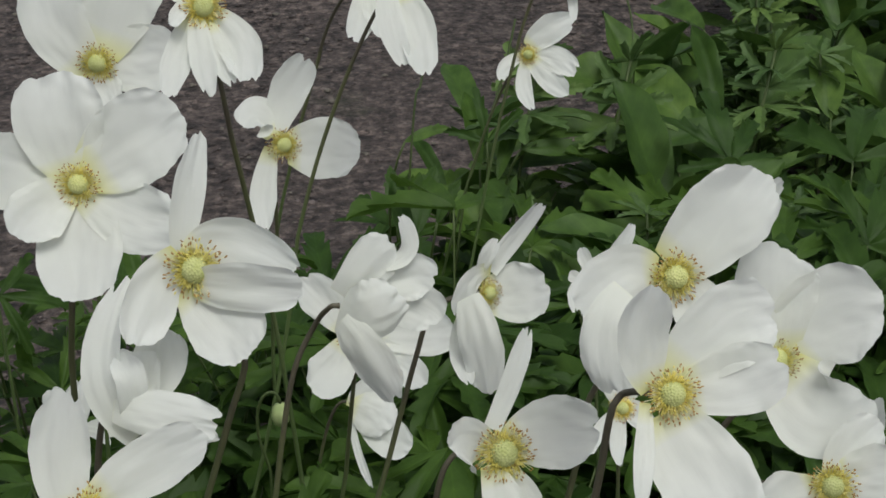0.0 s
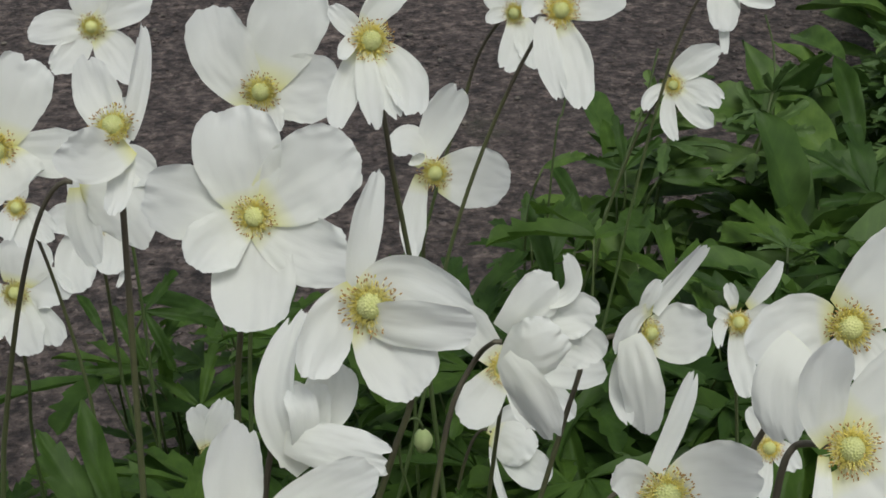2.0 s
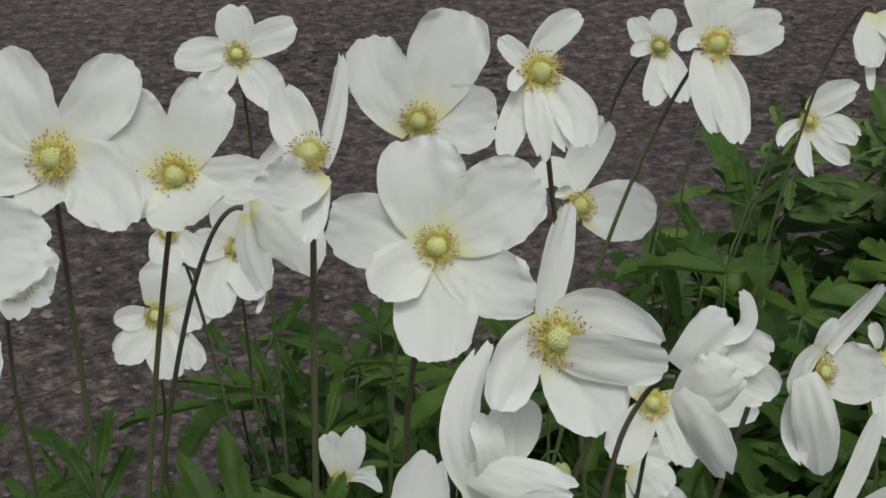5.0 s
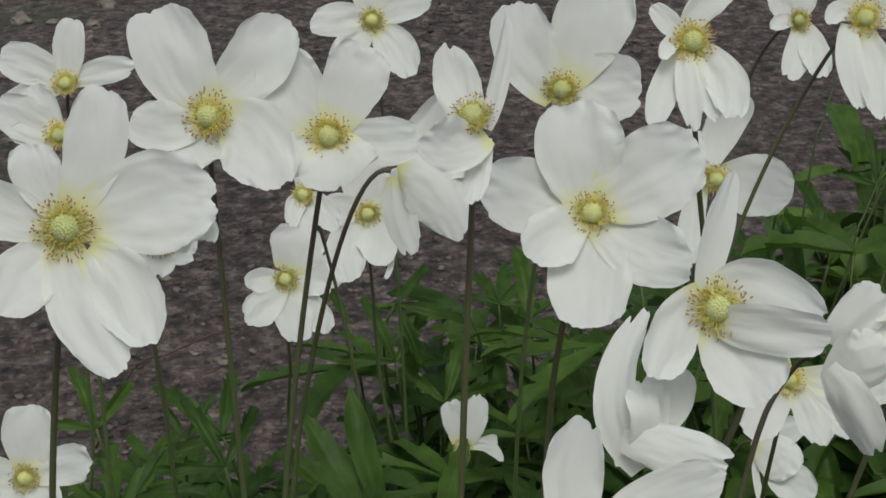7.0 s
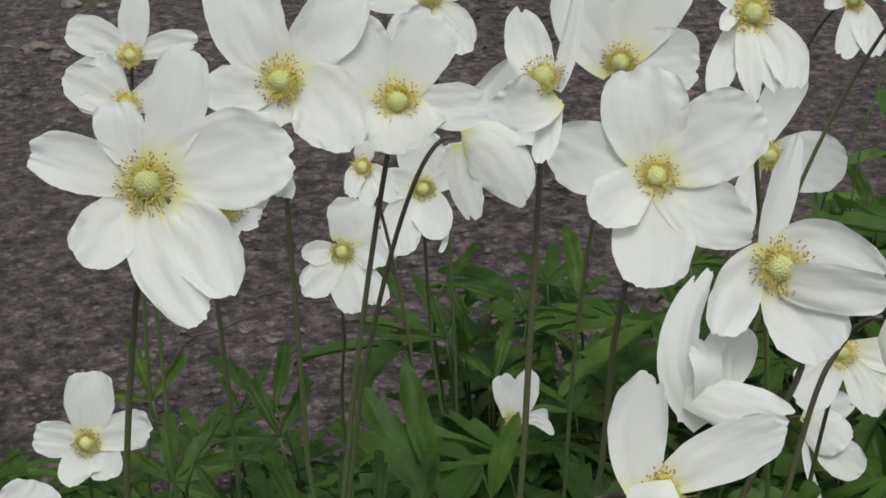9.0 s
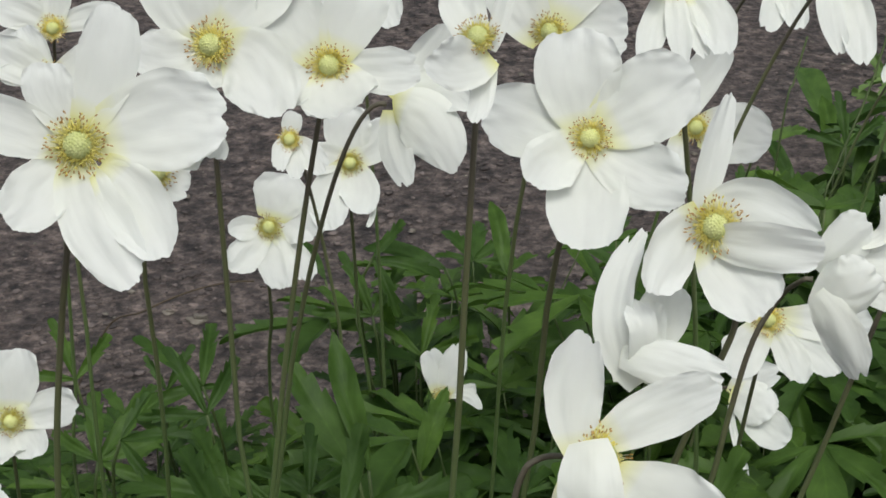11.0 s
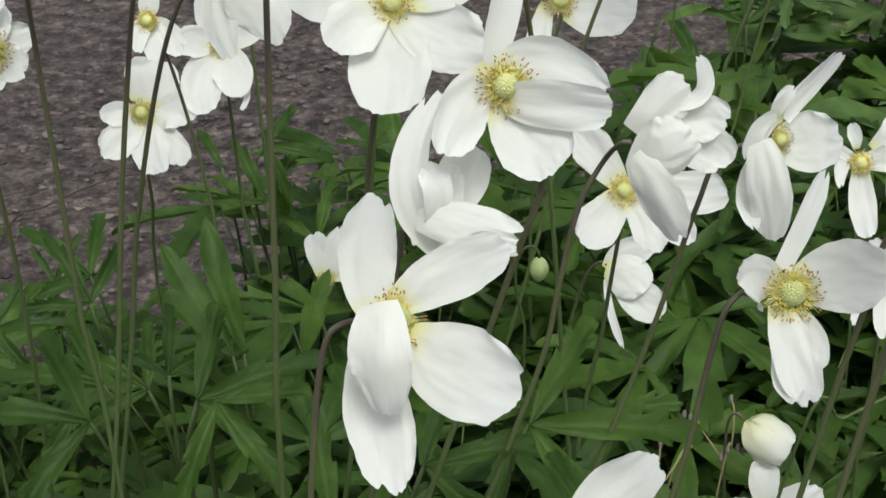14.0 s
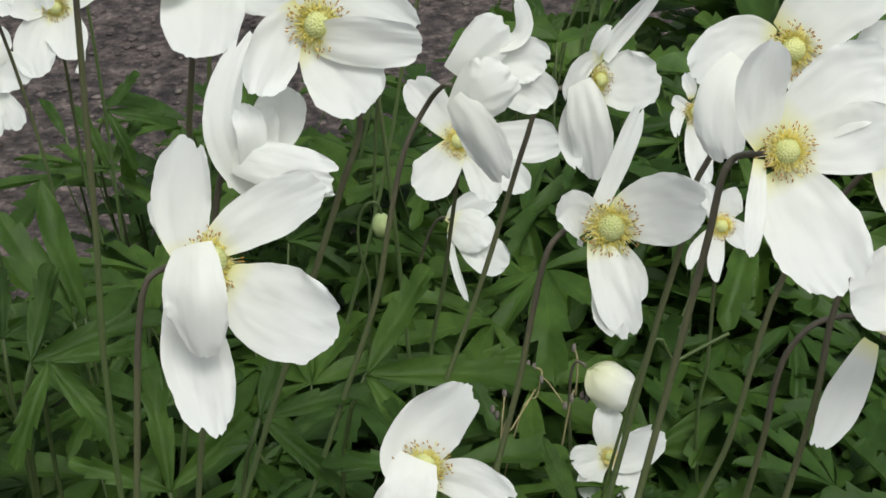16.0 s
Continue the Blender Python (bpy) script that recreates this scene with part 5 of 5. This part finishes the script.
single_leaf(PARTED, (-0.079, 0.078, 0.293), (-0.034, 0.091, 0.313), (0.12, -0.64, 1.07), (-0.076, 0.114, 0.01))
single_leaf(BROAD, (-0.088, 0.205, 0.226), (-0.121, 0.227, 0.271), (0.11, -0.65, 1.05), (-0.085, 0.241, 0.01))
single_leaf(SLIM, (-0.083, 0.206, 0.227), (-0.101, 0.234, 0.282), (0.11, -0.65, 1.05), (-0.080, 0.242, 0.01))
single_leaf(PARTED, (-0.188, 0.350, 0.178), (-0.229, 0.363, 0.205), (0.18, -0.66, 1.01), (-0.183, 0.386, 0.01))
single_leaf(PARTED, (-0.080, 0.088, 0.287), (-0.037, 0.097, 0.307), (0.15, -0.64, 1.05), (-0.078, 0.124, 0.01))
single_leaf(PARTED, (-0.068, 0.057, 0.308), (-0.038, 0.032, 0.291), (0.14, -0.65, 1.05), (-0.066, 0.093, 0.01))
single_leaf(PARTED, (0.040, 0.049, 0.306), (0.101, 0.047, 0.315), (-0.00, -0.65, 1.06), (0.039, 0.085, 0.01))
single_leaf(PARTED, (0.005, 0.024, 0.307), (0.041, 0.030, 0.320), (0.05, -0.64, 1.08), (0.005, 0.060, 0.01))
single_leaf(PARTED, (0.060, 0.003, 0.301), (0.024, 0.003, 0.307), (-0.03, -0.62, 1.10), (0.058, 0.039, 0.01))
single_leaf(BROAD, (-0.064, 0.269, 0.184), (-0.054, 0.289, 0.222), (0.04, -0.66, 1.05), (-0.062, 0.305, 0.01))
single_leaf(BROAD, (0.108, 0.003, 0.283), (0.097, 0.016, 0.303), (-0.10, -0.61, 1.11), (0.105, 0.039, 0.01))
single_leaf(PARTED, (0.202, 0.652, 0.202), (0.194, 0.671, 0.239), (-0.12, -0.72, 0.92), (0.196, 0.688, 0.01))
single_leaf(BROAD, (0.226, 0.650, 0.197), (0.281, 0.649, 0.196), (-0.14, -0.72, 0.92), (0.220, 0.686, 0.01))
single_leaf(BROAD, (0.145, 0.654, 0.204), (0.176, 0.659, 0.214), (-0.09, -0.73, 0.92), (0.140, 0.690, 0.01))
single_leaf(BROAD, (0.152, 0.521, 0.206), (0.167, 0.533, 0.231), (-0.10, -0.71, 0.96), (0.148, 0.557, 0.01))
single_leaf(SLIM, (0.138, 0.509, 0.181), (0.126, 0.536, 0.237), (-0.09, -0.70, 0.98), (0.134, 0.545, 0.01))
single_leaf(PARTED, (-0.026, 0.023, 0.278), (-0.035, 0.046, 0.315), (0.09, -0.61, 1.10), (-0.025, 0.059, 0.01))
single_leaf(PARTED, (-0.174, 0.293, 0.197), (-0.198, 0.308, 0.230), (0.15, -0.66, 1.03), (-0.169, 0.329, 0.01))
single_leaf(PARTED, (-0.121, 0.178, 0.226), (-0.157, 0.185, 0.246), (0.11, -0.64, 1.06), (-0.117, 0.214, 0.01))
single_leaf(PARTED, (-0.104, 0.437, 0.177), (-0.125, 0.453, 0.213), (0.08, -0.69, 1.00), (-0.101, 0.473, 0.01))
single_leaf(PARTED, (-0.105, 0.452, 0.207), (-0.062, 0.454, 0.204), (0.08, -0.70, 0.98), (-0.102, 0.488, 0.01))
single_leaf(PARTED, (-0.269, 0.387, 0.156), (-0.286, 0.402, 0.190), (0.22, -0.65, 1.02), (-0.261, 0.423, 0.01))
single_leaf(PARTED, (-0.207, 0.348, 0.176), (-0.196, 0.361, 0.200), (0.18, -0.65, 1.03), (-0.201, 0.384, 0.01))
single_leaf(PARTED, (-0.197, 0.215, 0.232), (-0.165, 0.215, 0.243), (0.20, -0.63, 1.05), (-0.191, 0.251, 0.01))
single_leaf(ARCH, (-0.063, 0.474, 0.190), (-0.114, 0.489, 0.204), (0.05, -0.88, 1.38), (-0.057, 0.504, 0.01))
single_leaf(ARCH, (-0.097, 0.461, 0.190), (-0.095, 0.452, 0.151), (0.09, -0.87, 1.38), (-0.091, 0.491, 0.01))
single_leaf(ARCH, (-0.141, 0.511, 0.160), (-0.157, 0.528, 0.182), (0.12, -0.87, 1.38), (-0.135, 0.541, 0.01))
single_leaf(ARCH, (-0.026, 0.449, 0.200), (-0.036, 0.478, 0.238), (0.02, -0.88, 1.38), (-0.020, 0.479, 0.01))
single_leaf(PARTED, (-0.075, 0.438, 0.150), (-0.070, 0.465, 0.183), (0.06, -0.85, 1.42), (-0.069, 0.468, 0.01))
single_leaf(ARCH, (-0.105, 0.468, 0.150), (-0.153, 0.476, 0.152), (0.09, -0.86, 1.41), (-0.099, 0.498, 0.01))
single_leaf(ARCH, (0.002, 0.393, 0.160), (-0.016, 0.391, 0.149), (-0.01, -0.84, 1.44), (0.008, 0.423, 0.01))
single_leaf(SLIM, (-0.004, 0.375, 0.160), (-0.007, 0.396, 0.188), (-0.01, -0.84, 1.45), (0.002, 0.405, 0.01))
single_leaf(ARCH, (0.213, 0.698, 0.160), (0.298, 0.717, 0.174), (-0.14, -0.90, 1.31), (0.219, 0.728, 0.01))
single_leaf(ARCH, (0.257, 0.676, 0.150), (0.316, 0.686, 0.154), (-0.18, -0.89, 1.32), (0.263, 0.706, 0.01))
single_leaf(ARCH, (0.201, 0.677, 0.170), (0.196, 0.718, 0.220), (-0.13, -0.90, 1.31), (0.207, 0.707, 0.01))
single_leaf(ARCH, (0.211, 0.657, 0.170), (0.227, 0.688, 0.211), (-0.14, -0.90, 1.32), (0.217, 0.687, 0.01))
single_leaf(ARCH, (0.178, 0.684, 0.150), (0.158, 0.717, 0.186), (-0.11, -0.90, 1.32), (0.184, 0.714, 0.01))
single_leaf(BROAD, (0.148, 0.614, 0.150), (0.164, 0.646, 0.191), (-0.09, -0.89, 1.35), (0.154, 0.644, 0.01))
single_leaf(BROAD, (0.140, 0.671, 0.140), (0.137, 0.695, 0.169), (-0.08, -0.90, 1.34), (0.146, 0.701, 0.01))
single_leaf(OVATE, (0.372, 0.722, 0.170), (0.335, 0.766, 0.215), (-0.26, -0.88, 1.29), (0.378, 0.752, 0.01))
single_leaf(ARCH, (0.395, 0.741, 0.170), (0.386, 0.798, 0.239), (-0.27, -0.88, 1.28), (0.401, 0.771, 0.01))
single_leaf(OVATE, (0.426, 0.736, 0.180), (0.480, 0.777, 0.234), (-0.30, -0.88, 1.27), (0.432, 0.766, 0.01))
single_leaf(OVATE, (0.349, 0.684, 0.160), (0.330, 0.715, 0.195), (-0.25, -0.88, 1.31), (0.355, 0.714, 0.01))
single_leaf(OVATE, (0.364, 0.693, 0.160), (0.364, 0.722, 0.197), (-0.26, -0.88, 1.30), (0.370, 0.723, 0.01))
single_leaf(OVATE, (0.474, 0.720, 0.180), (0.474, 0.756, 0.226), (-0.33, -0.87, 1.27), (0.480, 0.750, 0.01))
single_leaf(OVATE, (0.491, 0.700, 0.160), (0.454, 0.717, 0.165), (-0.35, -0.85, 1.29), (0.497, 0.730, 0.01))


def stalk(name, label, points, thick, mat, tips=(), tip_mat=None):
    """A thin dry or green stalk bent through a few points, with small seed heads on some ends."""
    pts = [Vector(p) for p in points]
    root = tagged(new(name), label, name.replace("_", " "))
    root.location = pts[0]
    path = []
    for i in range(len(pts) - 1):
        a, b, c, d = pts[max(i - 1, 0)], pts[i], pts[i + 1], pts[min(i + 2, len(pts) - 1)]
        path += bezier(b, b + (c - a) / 6, c - (d - b) / 6, c, 6)[: 6 if i < len(pts) - 2 else 7]
    v, f = tube([p - pts[0] for p in path], [thick] * len(path), 6)
    part("stalk", mesh_of("stalk", v, f, [mat]), root)
    for p in tips:
        bm = bmesh.new()
        bmesh.ops.create_icosphere(bm, subdivisions=2, radius=0.0016)
        for w in bm.verts:
            w.co = Vector((w.co.x * 0.7, w.co.y * 0.7, w.co.z * 1.5)) * (1 + 0.25 * noise.noise(w.co * 900))
        me = bpy.data.meshes.new("seed_head")
        bm.to_mesh(me)
        bm.free()
        me.materials.append(tip_mat)
        ob = part("seed_head", me, root)
        ob.location = Vector(p) - pts[0]


stalk("dry_twig", "thin brown twig arching over the leaves", [(-0.3434, 0.6016, 0.0000), (-0.3134, 0.6136, 0.0600), (-0.2871, 0.6111, 0.0750), (-0.2666, 0.6136, 0.0850), (-0.2474, 0.6210, 0.0900), (-0.2264, 0.6290, 0.0920), (-0.2092, 0.6358, 0.0900)], 0.0007, TWIG, [], None)
stalk("dry_spray", "thin straw-coloured stalk with tiny pale seed heads", [(0.0656, 0.142, 0), (0.0974, 0.1562, 0.1867), (0.1037, 0.161, 0.1952), (0.117, 0.1721, 0.2148), (0.1139, 0.1745, 0.2185)], 0.0005, STRAW, [(0.1139, 0.1745, 0.2185), (0.117, 0.1715, 0.2139), (0.1114, 0.1753, 0.2195)], PALE)
stalk("dry_spray", "thin straw-coloured stalk with tiny pale seed heads", [(0.0752, 0.1443, 0), (0.1041, 0.1619, 0.1852), (0.1156, 0.1729, 0.2044), (0.1182, 0.1769, 0.2113), (0.1279, 0.1699, 0.2008)], 0.0004, STRAW, [(0.1279, 0.1699, 0.2008), (0.1309, 0.1714, 0.2036), (0.1354, 0.1719, 0.2047), (0.1374, 0.171, 0.2035)], PALE)
stalk("dry_spray", "thin straw-coloured stalk with tiny pale seed heads", [(0.1073, 0.1454, 0), (0.1285, 0.1693, 0.1882), (0.1332, 0.1768, 0.2011), (0.1344, 0.1846, 0.214), (0.133, 0.1878, 0.2191)], 0.0005, STRAW, [(0.133, 0.1878, 0.2191)], PALE)
stalk("dry_spray", "thin straw-coloured stalk with tiny pale seed heads", [(0.089, 0.108, 0), (0.0965, 0.1373, 0.2016), (0.0979, 0.1446, 0.2139), (0.0988, 0.1501, 0.223)], 0.0004, STRAW, [(0.0988, 0.1501, 0.223), (0.0956, 0.1453, 0.2148), (0.0937, 0.1467, 0.2169)], PALE)
stalk("grass_stem", "pale green grass stem leaning across the leaves", [(0.1023, 0.089, 0), (0.1408, 0.09, 0.2673), (0.158, 0.0949, 0.277), (0.1773, 0.0992, 0.2861)], 0.0007, PETIOLE, [], None)
stalk("grass_stem", "pale green grass stem leaning across the leaves", [(0.1529, 0.5524, 0), (0.1748, 0.5759, 0.1817), (0.1843, 0.5904, 0.2115), (0.205, 0.6146, 0.2611), (0.2163, 0.6323, 0.2976)], 0.0008, PETIOLE, [], None)
stalk("grass_stem", "pale green grass stem leaning across the leaves", [(0.3152, 0.6922, 0), (0.3196, 0.722, 0.2083), (0.322, 0.7436, 0.2525), (0.316, 0.7562, 0.2783)], 0.0008, PETIOLE, [], None)
stalk("grass_stem", "thin dark stem behind the flowers", [(0.1218, 0.5176, 0), (0.1388, 0.5438, 0.2526), (0.146, 0.5591, 0.2839), (0.1532, 0.5713, 0.3089)], 0.0007, PETIOLE, [], None)


# ---------------------------------------------------------------- weeds at the back of the bed
OVAL = [blade_mesh(s, WEED_LEAF, 0.058, 0.034, 0, 0.25, 0.18) for s in range(3)] + [blade_mesh(9 + s, WEED_LEAF, 0.086, 0.027, 0, 0.35, 0.25) for s in range(2)]
LOBED = [palmate_mesh(80 + s, FERNY_LEAF, 5, 1.0) for s in range(3)]


def weed(seed, leaves, label, size, tall):
    """An upright leafy weed: a stem with leaves in turns up it."""
    rnd = random.Random(seed)
    root = tagged(new("leafy_weed"), label, "weed", "weeds behind the anemones")
    tip = Vector((rnd.uniform(-0.03, 0.03), rnd.uniform(-0.03, 0.03), tall))
    path = [Vector((0, 0, 0)).lerp(tip, t) + Vector((0.008 * math.sin(3 * t), 0, 0)) for t in (0, 0.25, 0.5, 0.75, 1.0)]
    v, f = tube(path, [0.0019, 0.0017, 0.0015, 0.0012, 0.0008], 6)
    part("stem", mesh_of("stem", v, f, [PETIOLE]), root)
    many = 15
    for k in range(many):
        t = 0.18 + 0.82 * k / (many - 1)
        turn = k * 2.4 + rnd.uniform(-0.5, 0.5)
        leaf = part("leaf", rnd.choice(leaves), root)
        leaf.matrix_local = Matrix.Translation(Vector((0, 0, 0)).lerp(tip, t) + Vector((0.008 * math.sin(3 * t), 0, 0))) @ Matrix.Rotation(turn, 4, "Z") @ Matrix.Rotation(rnd.uniform(-1.3, -0.05), 4, "Y") @ Matrix.Rotation(rnd.uniform(-0.4, 0.4), 4, "X") @ Matrix.Scale(size * rnd.uniform(0.7, 1.35), 4)
    return root


broad = [weed(s, OVAL, "leafy green weed with smooth oval leaves", 1.0, 0.17) for s in range(4)]
lobed = [weed(30 + s, LOBED, "light green weed with small lobed leaves", 0.56, 0.205) for s in range(2)]
places = [(0.284, 0.535, 1, 1.0), (0.476, 0.85, 1, 1.1), (0.388, 0.51, 1, 1.0), (0.445, 0.87, 1, 1.0), (0.264, 0.453, 1, 0.95), (0.122, 0.226, 1, 0.62)]
spots = []
tries = 0
while len(spots) < 150 and tries < 6000:
    tries += 1
    x, y = rng.uniform(0.20, 1.0), rng.uniform(0.45, 1.8)
    if y > bed_edge(x) - 0.05 or y < 0.55 - (x - 0.2) * 0.8:
        continue
    if all((x - a) ** 2 + (y - b) ** 2 > 0.052**2 for a, b in spots):
        spots.append((x, y))
places += [(x, y, 0 if rng.random() < 0.9 else 1, rng.uniform(0.75, 1.15)) for x, y in spots]
used = [0, 0]
for x, y, kind, s in places:
    kinds = (broad, lobed)[kind]
    m = Matrix.Translation((x, y, 0)) @ Matrix.Rotation(rng.uniform(0, 6.28), 4, "Z") @ Matrix.Scale(s, 4)
    if used[kind] < len(kinds):
        kinds[used[kind]].matrix_basis = m
    else:
        copy_thing(kinds[used[kind] % len(kinds)], m)
    used[kind] += 1


# ---------------------------------------------------------------- ground
def ground_sheet():
    """One sheet: fine and slightly uneven where it is near, out to the horizon."""
    xs = [-400, -60, -12, -4] + [-2 + 0.04 * i for i in range(101)] + [4, 12, 60, 400]
    ys = [-400, -60, -12, -3] + [-0.6 + 0.04 * i for i in range(101)] + [6, 12, 60, 400]
    verts = [(x, y, -0.002 + 0.004 * noise.noise(Vector((x * 3, y * 3, 0)))) for y in ys for x in xs]
    ob = new("ground", mesh_of("ground", verts, grid_faces(len(ys), len(xs)), [ROAD]))
    return tagged(ob, "grey-brown worn asphalt road with small stones", "road", kind="structure")


def soil_sheet():
    rows, cols = 26, 61
    verts = []
    for j in range(rows):
        for i in range(cols):
            x = -0.8 + 2.3 * i / (cols - 1)
            far = bed_edge(x) - 0.03 + 0.03 * noise.noise(Vector((x * 9, 4, 0)))
            t = j / (rows - 1)
            narrow = max(0.0, min(1.0, (x + 0.8) / 0.3, (1.5 - x) / 0.4)) ** 0.5
            near = 0.3 - 0.8 * narrow + 0.04 * noise.noise(Vector((x * 5, 7, 0)))
            far = 0.3 + (far - 0.3) * narrow
            y = near + (far - near) * t
            h = 0.018 * min(1, (1 - t) * 8) + 0.010 * noise.noise(Vector((x * 14, y * 14, 2))) * min(1, (1 - t) * 8)
            verts.append((x, y, h + 0.001 - 0.008 * (t == 1)))
    ob = new("soil", mesh_of("soil", verts, grid_faces(rows, cols), [SOIL]))
    return tagged(ob, "dark garden soil under the plants", "soil", kind="structure")


def stone(verts, faces, x, y, z, r, rnd, flat=0.55):
    s = len(verts)
    turn = rnd.uniform(0, 6.28)
    ring = [(math.cos(turn + k * 1.257), math.sin(turn + k * 1.257)) for k in range(5)]
    for h, k in ((-0.5, 0.8), (0.15, 1.0), (0.6, 0.6)):
        for a, b in ring:
            q = r * k * rnd.uniform(0.55, 1.35)
            verts.append((x + a * q, y + b * q, z + h * r * flat))
    for i in (0, 1):
        for k in range(5):
            faces.append((s + i * 5 + k, s + i * 5 + (k + 1) % 5, s + i * 5 + 5 + (k + 1) % 5, s + i * 5 + 5 + k))
    faces.append((s + 10, s + 11, s + 12, s + 13, s + 14))


ground_sheet()
soil_sheet()
rnd = random.Random(77)
verts, faces = [], []
while len(verts) < 15 * 15000:
    x, y = rnd.uniform(-1.3, 0.9), 0.5 + 1.9 * rnd.random() ** 1.3
    if y > bed_edge(x) - 0.08:
        r = 0.0014 + 0.0036 * rnd.random() ** 2.5
        stone(verts, faces, x, y, -0.0008 - 0.12 * r, r, rnd, 0.45)
tagged(new("chippings", mesh_of("chippings", verts, faces, [PEBBLE])), "grey stone chippings bedded in the road", "gravel", kind="stuff")
verts, faces = [], []
while len(verts) < 15 * 900:
    x, y = rnd.uniform(-1.2, 0.8), 0.5 + 1.7 * rnd.random()
    if y > bed_edge(x) - 0.02:
        stone(verts, faces, x, y, 0.001, 0.0012 + 0.0036 * rnd.random() ** 4, rnd)
tagged(new("pale_chippings", mesh_of("pale_chippings", verts, faces, [PALE])), "scattered pale stone chips on the road", "gravel", kind="stuff")


def pale_stone(x, y, r, flat=0.7):
    """A broken stone with worn corners."""
    bm = bmesh.new()
    bmesh.ops.create_icosphere(bm, subdivisions=3, radius=1)
    k = x * 37 + y * 91
    for v in bm.verts:
        d = v.co.normalized()
        s = 0.75 + 0.55 * noise.noise(d * 1.1 + Vector((k, 0, 0))) + 0.10 * noise.noise(d * 3.4 + Vector((0, k, 0)))
        v.co = Vector((d.x * s * 1.35, d.y * s, max(-0.6, d.z * s * flat))) * r
    bmesh.ops.rotate(bm, verts=bm.verts, matrix=Matrix.Rotation(k, 3, "Z"))
    me = bpy.data.meshes.new("stone")
    bm.to_mesh(me)
    bm.free()
    me.materials.append(PALE)
    ob = tagged(new("stone", me), "pale broken stone lying on the road", "stone", "loose stones")
    ob.location = (x, y, 0.1 * r)


pale_stone(-0.274, 0.735, 0.007)
pale_stone(-0.3, 0.745, 0.004)
pale_stone(-0.255, 0.75, 0.0035)
pale_stone(-0.69, 1.39, 0.016)
pale_stone(-0.655, 1.37, 0.012)
pale_stone(-0.6, 1.5, 0.012)
pale_stone(-0.5, 1.45, 0.01)
pale_stone(-0.354, 0.874, 0.006)
pale_stone(-0.7, 1.557, 0.0139)
pale_stone(-0.656, 1.555, 0.0075)
pale_stone(-0.602, 1.545, 0.0116)
pale_stone(-0.606, 1.627, 0.011)
pale_stone(-0.276, 1.638, 0.0054)
pale_stone(-0.587, 1.17, 0.0044)
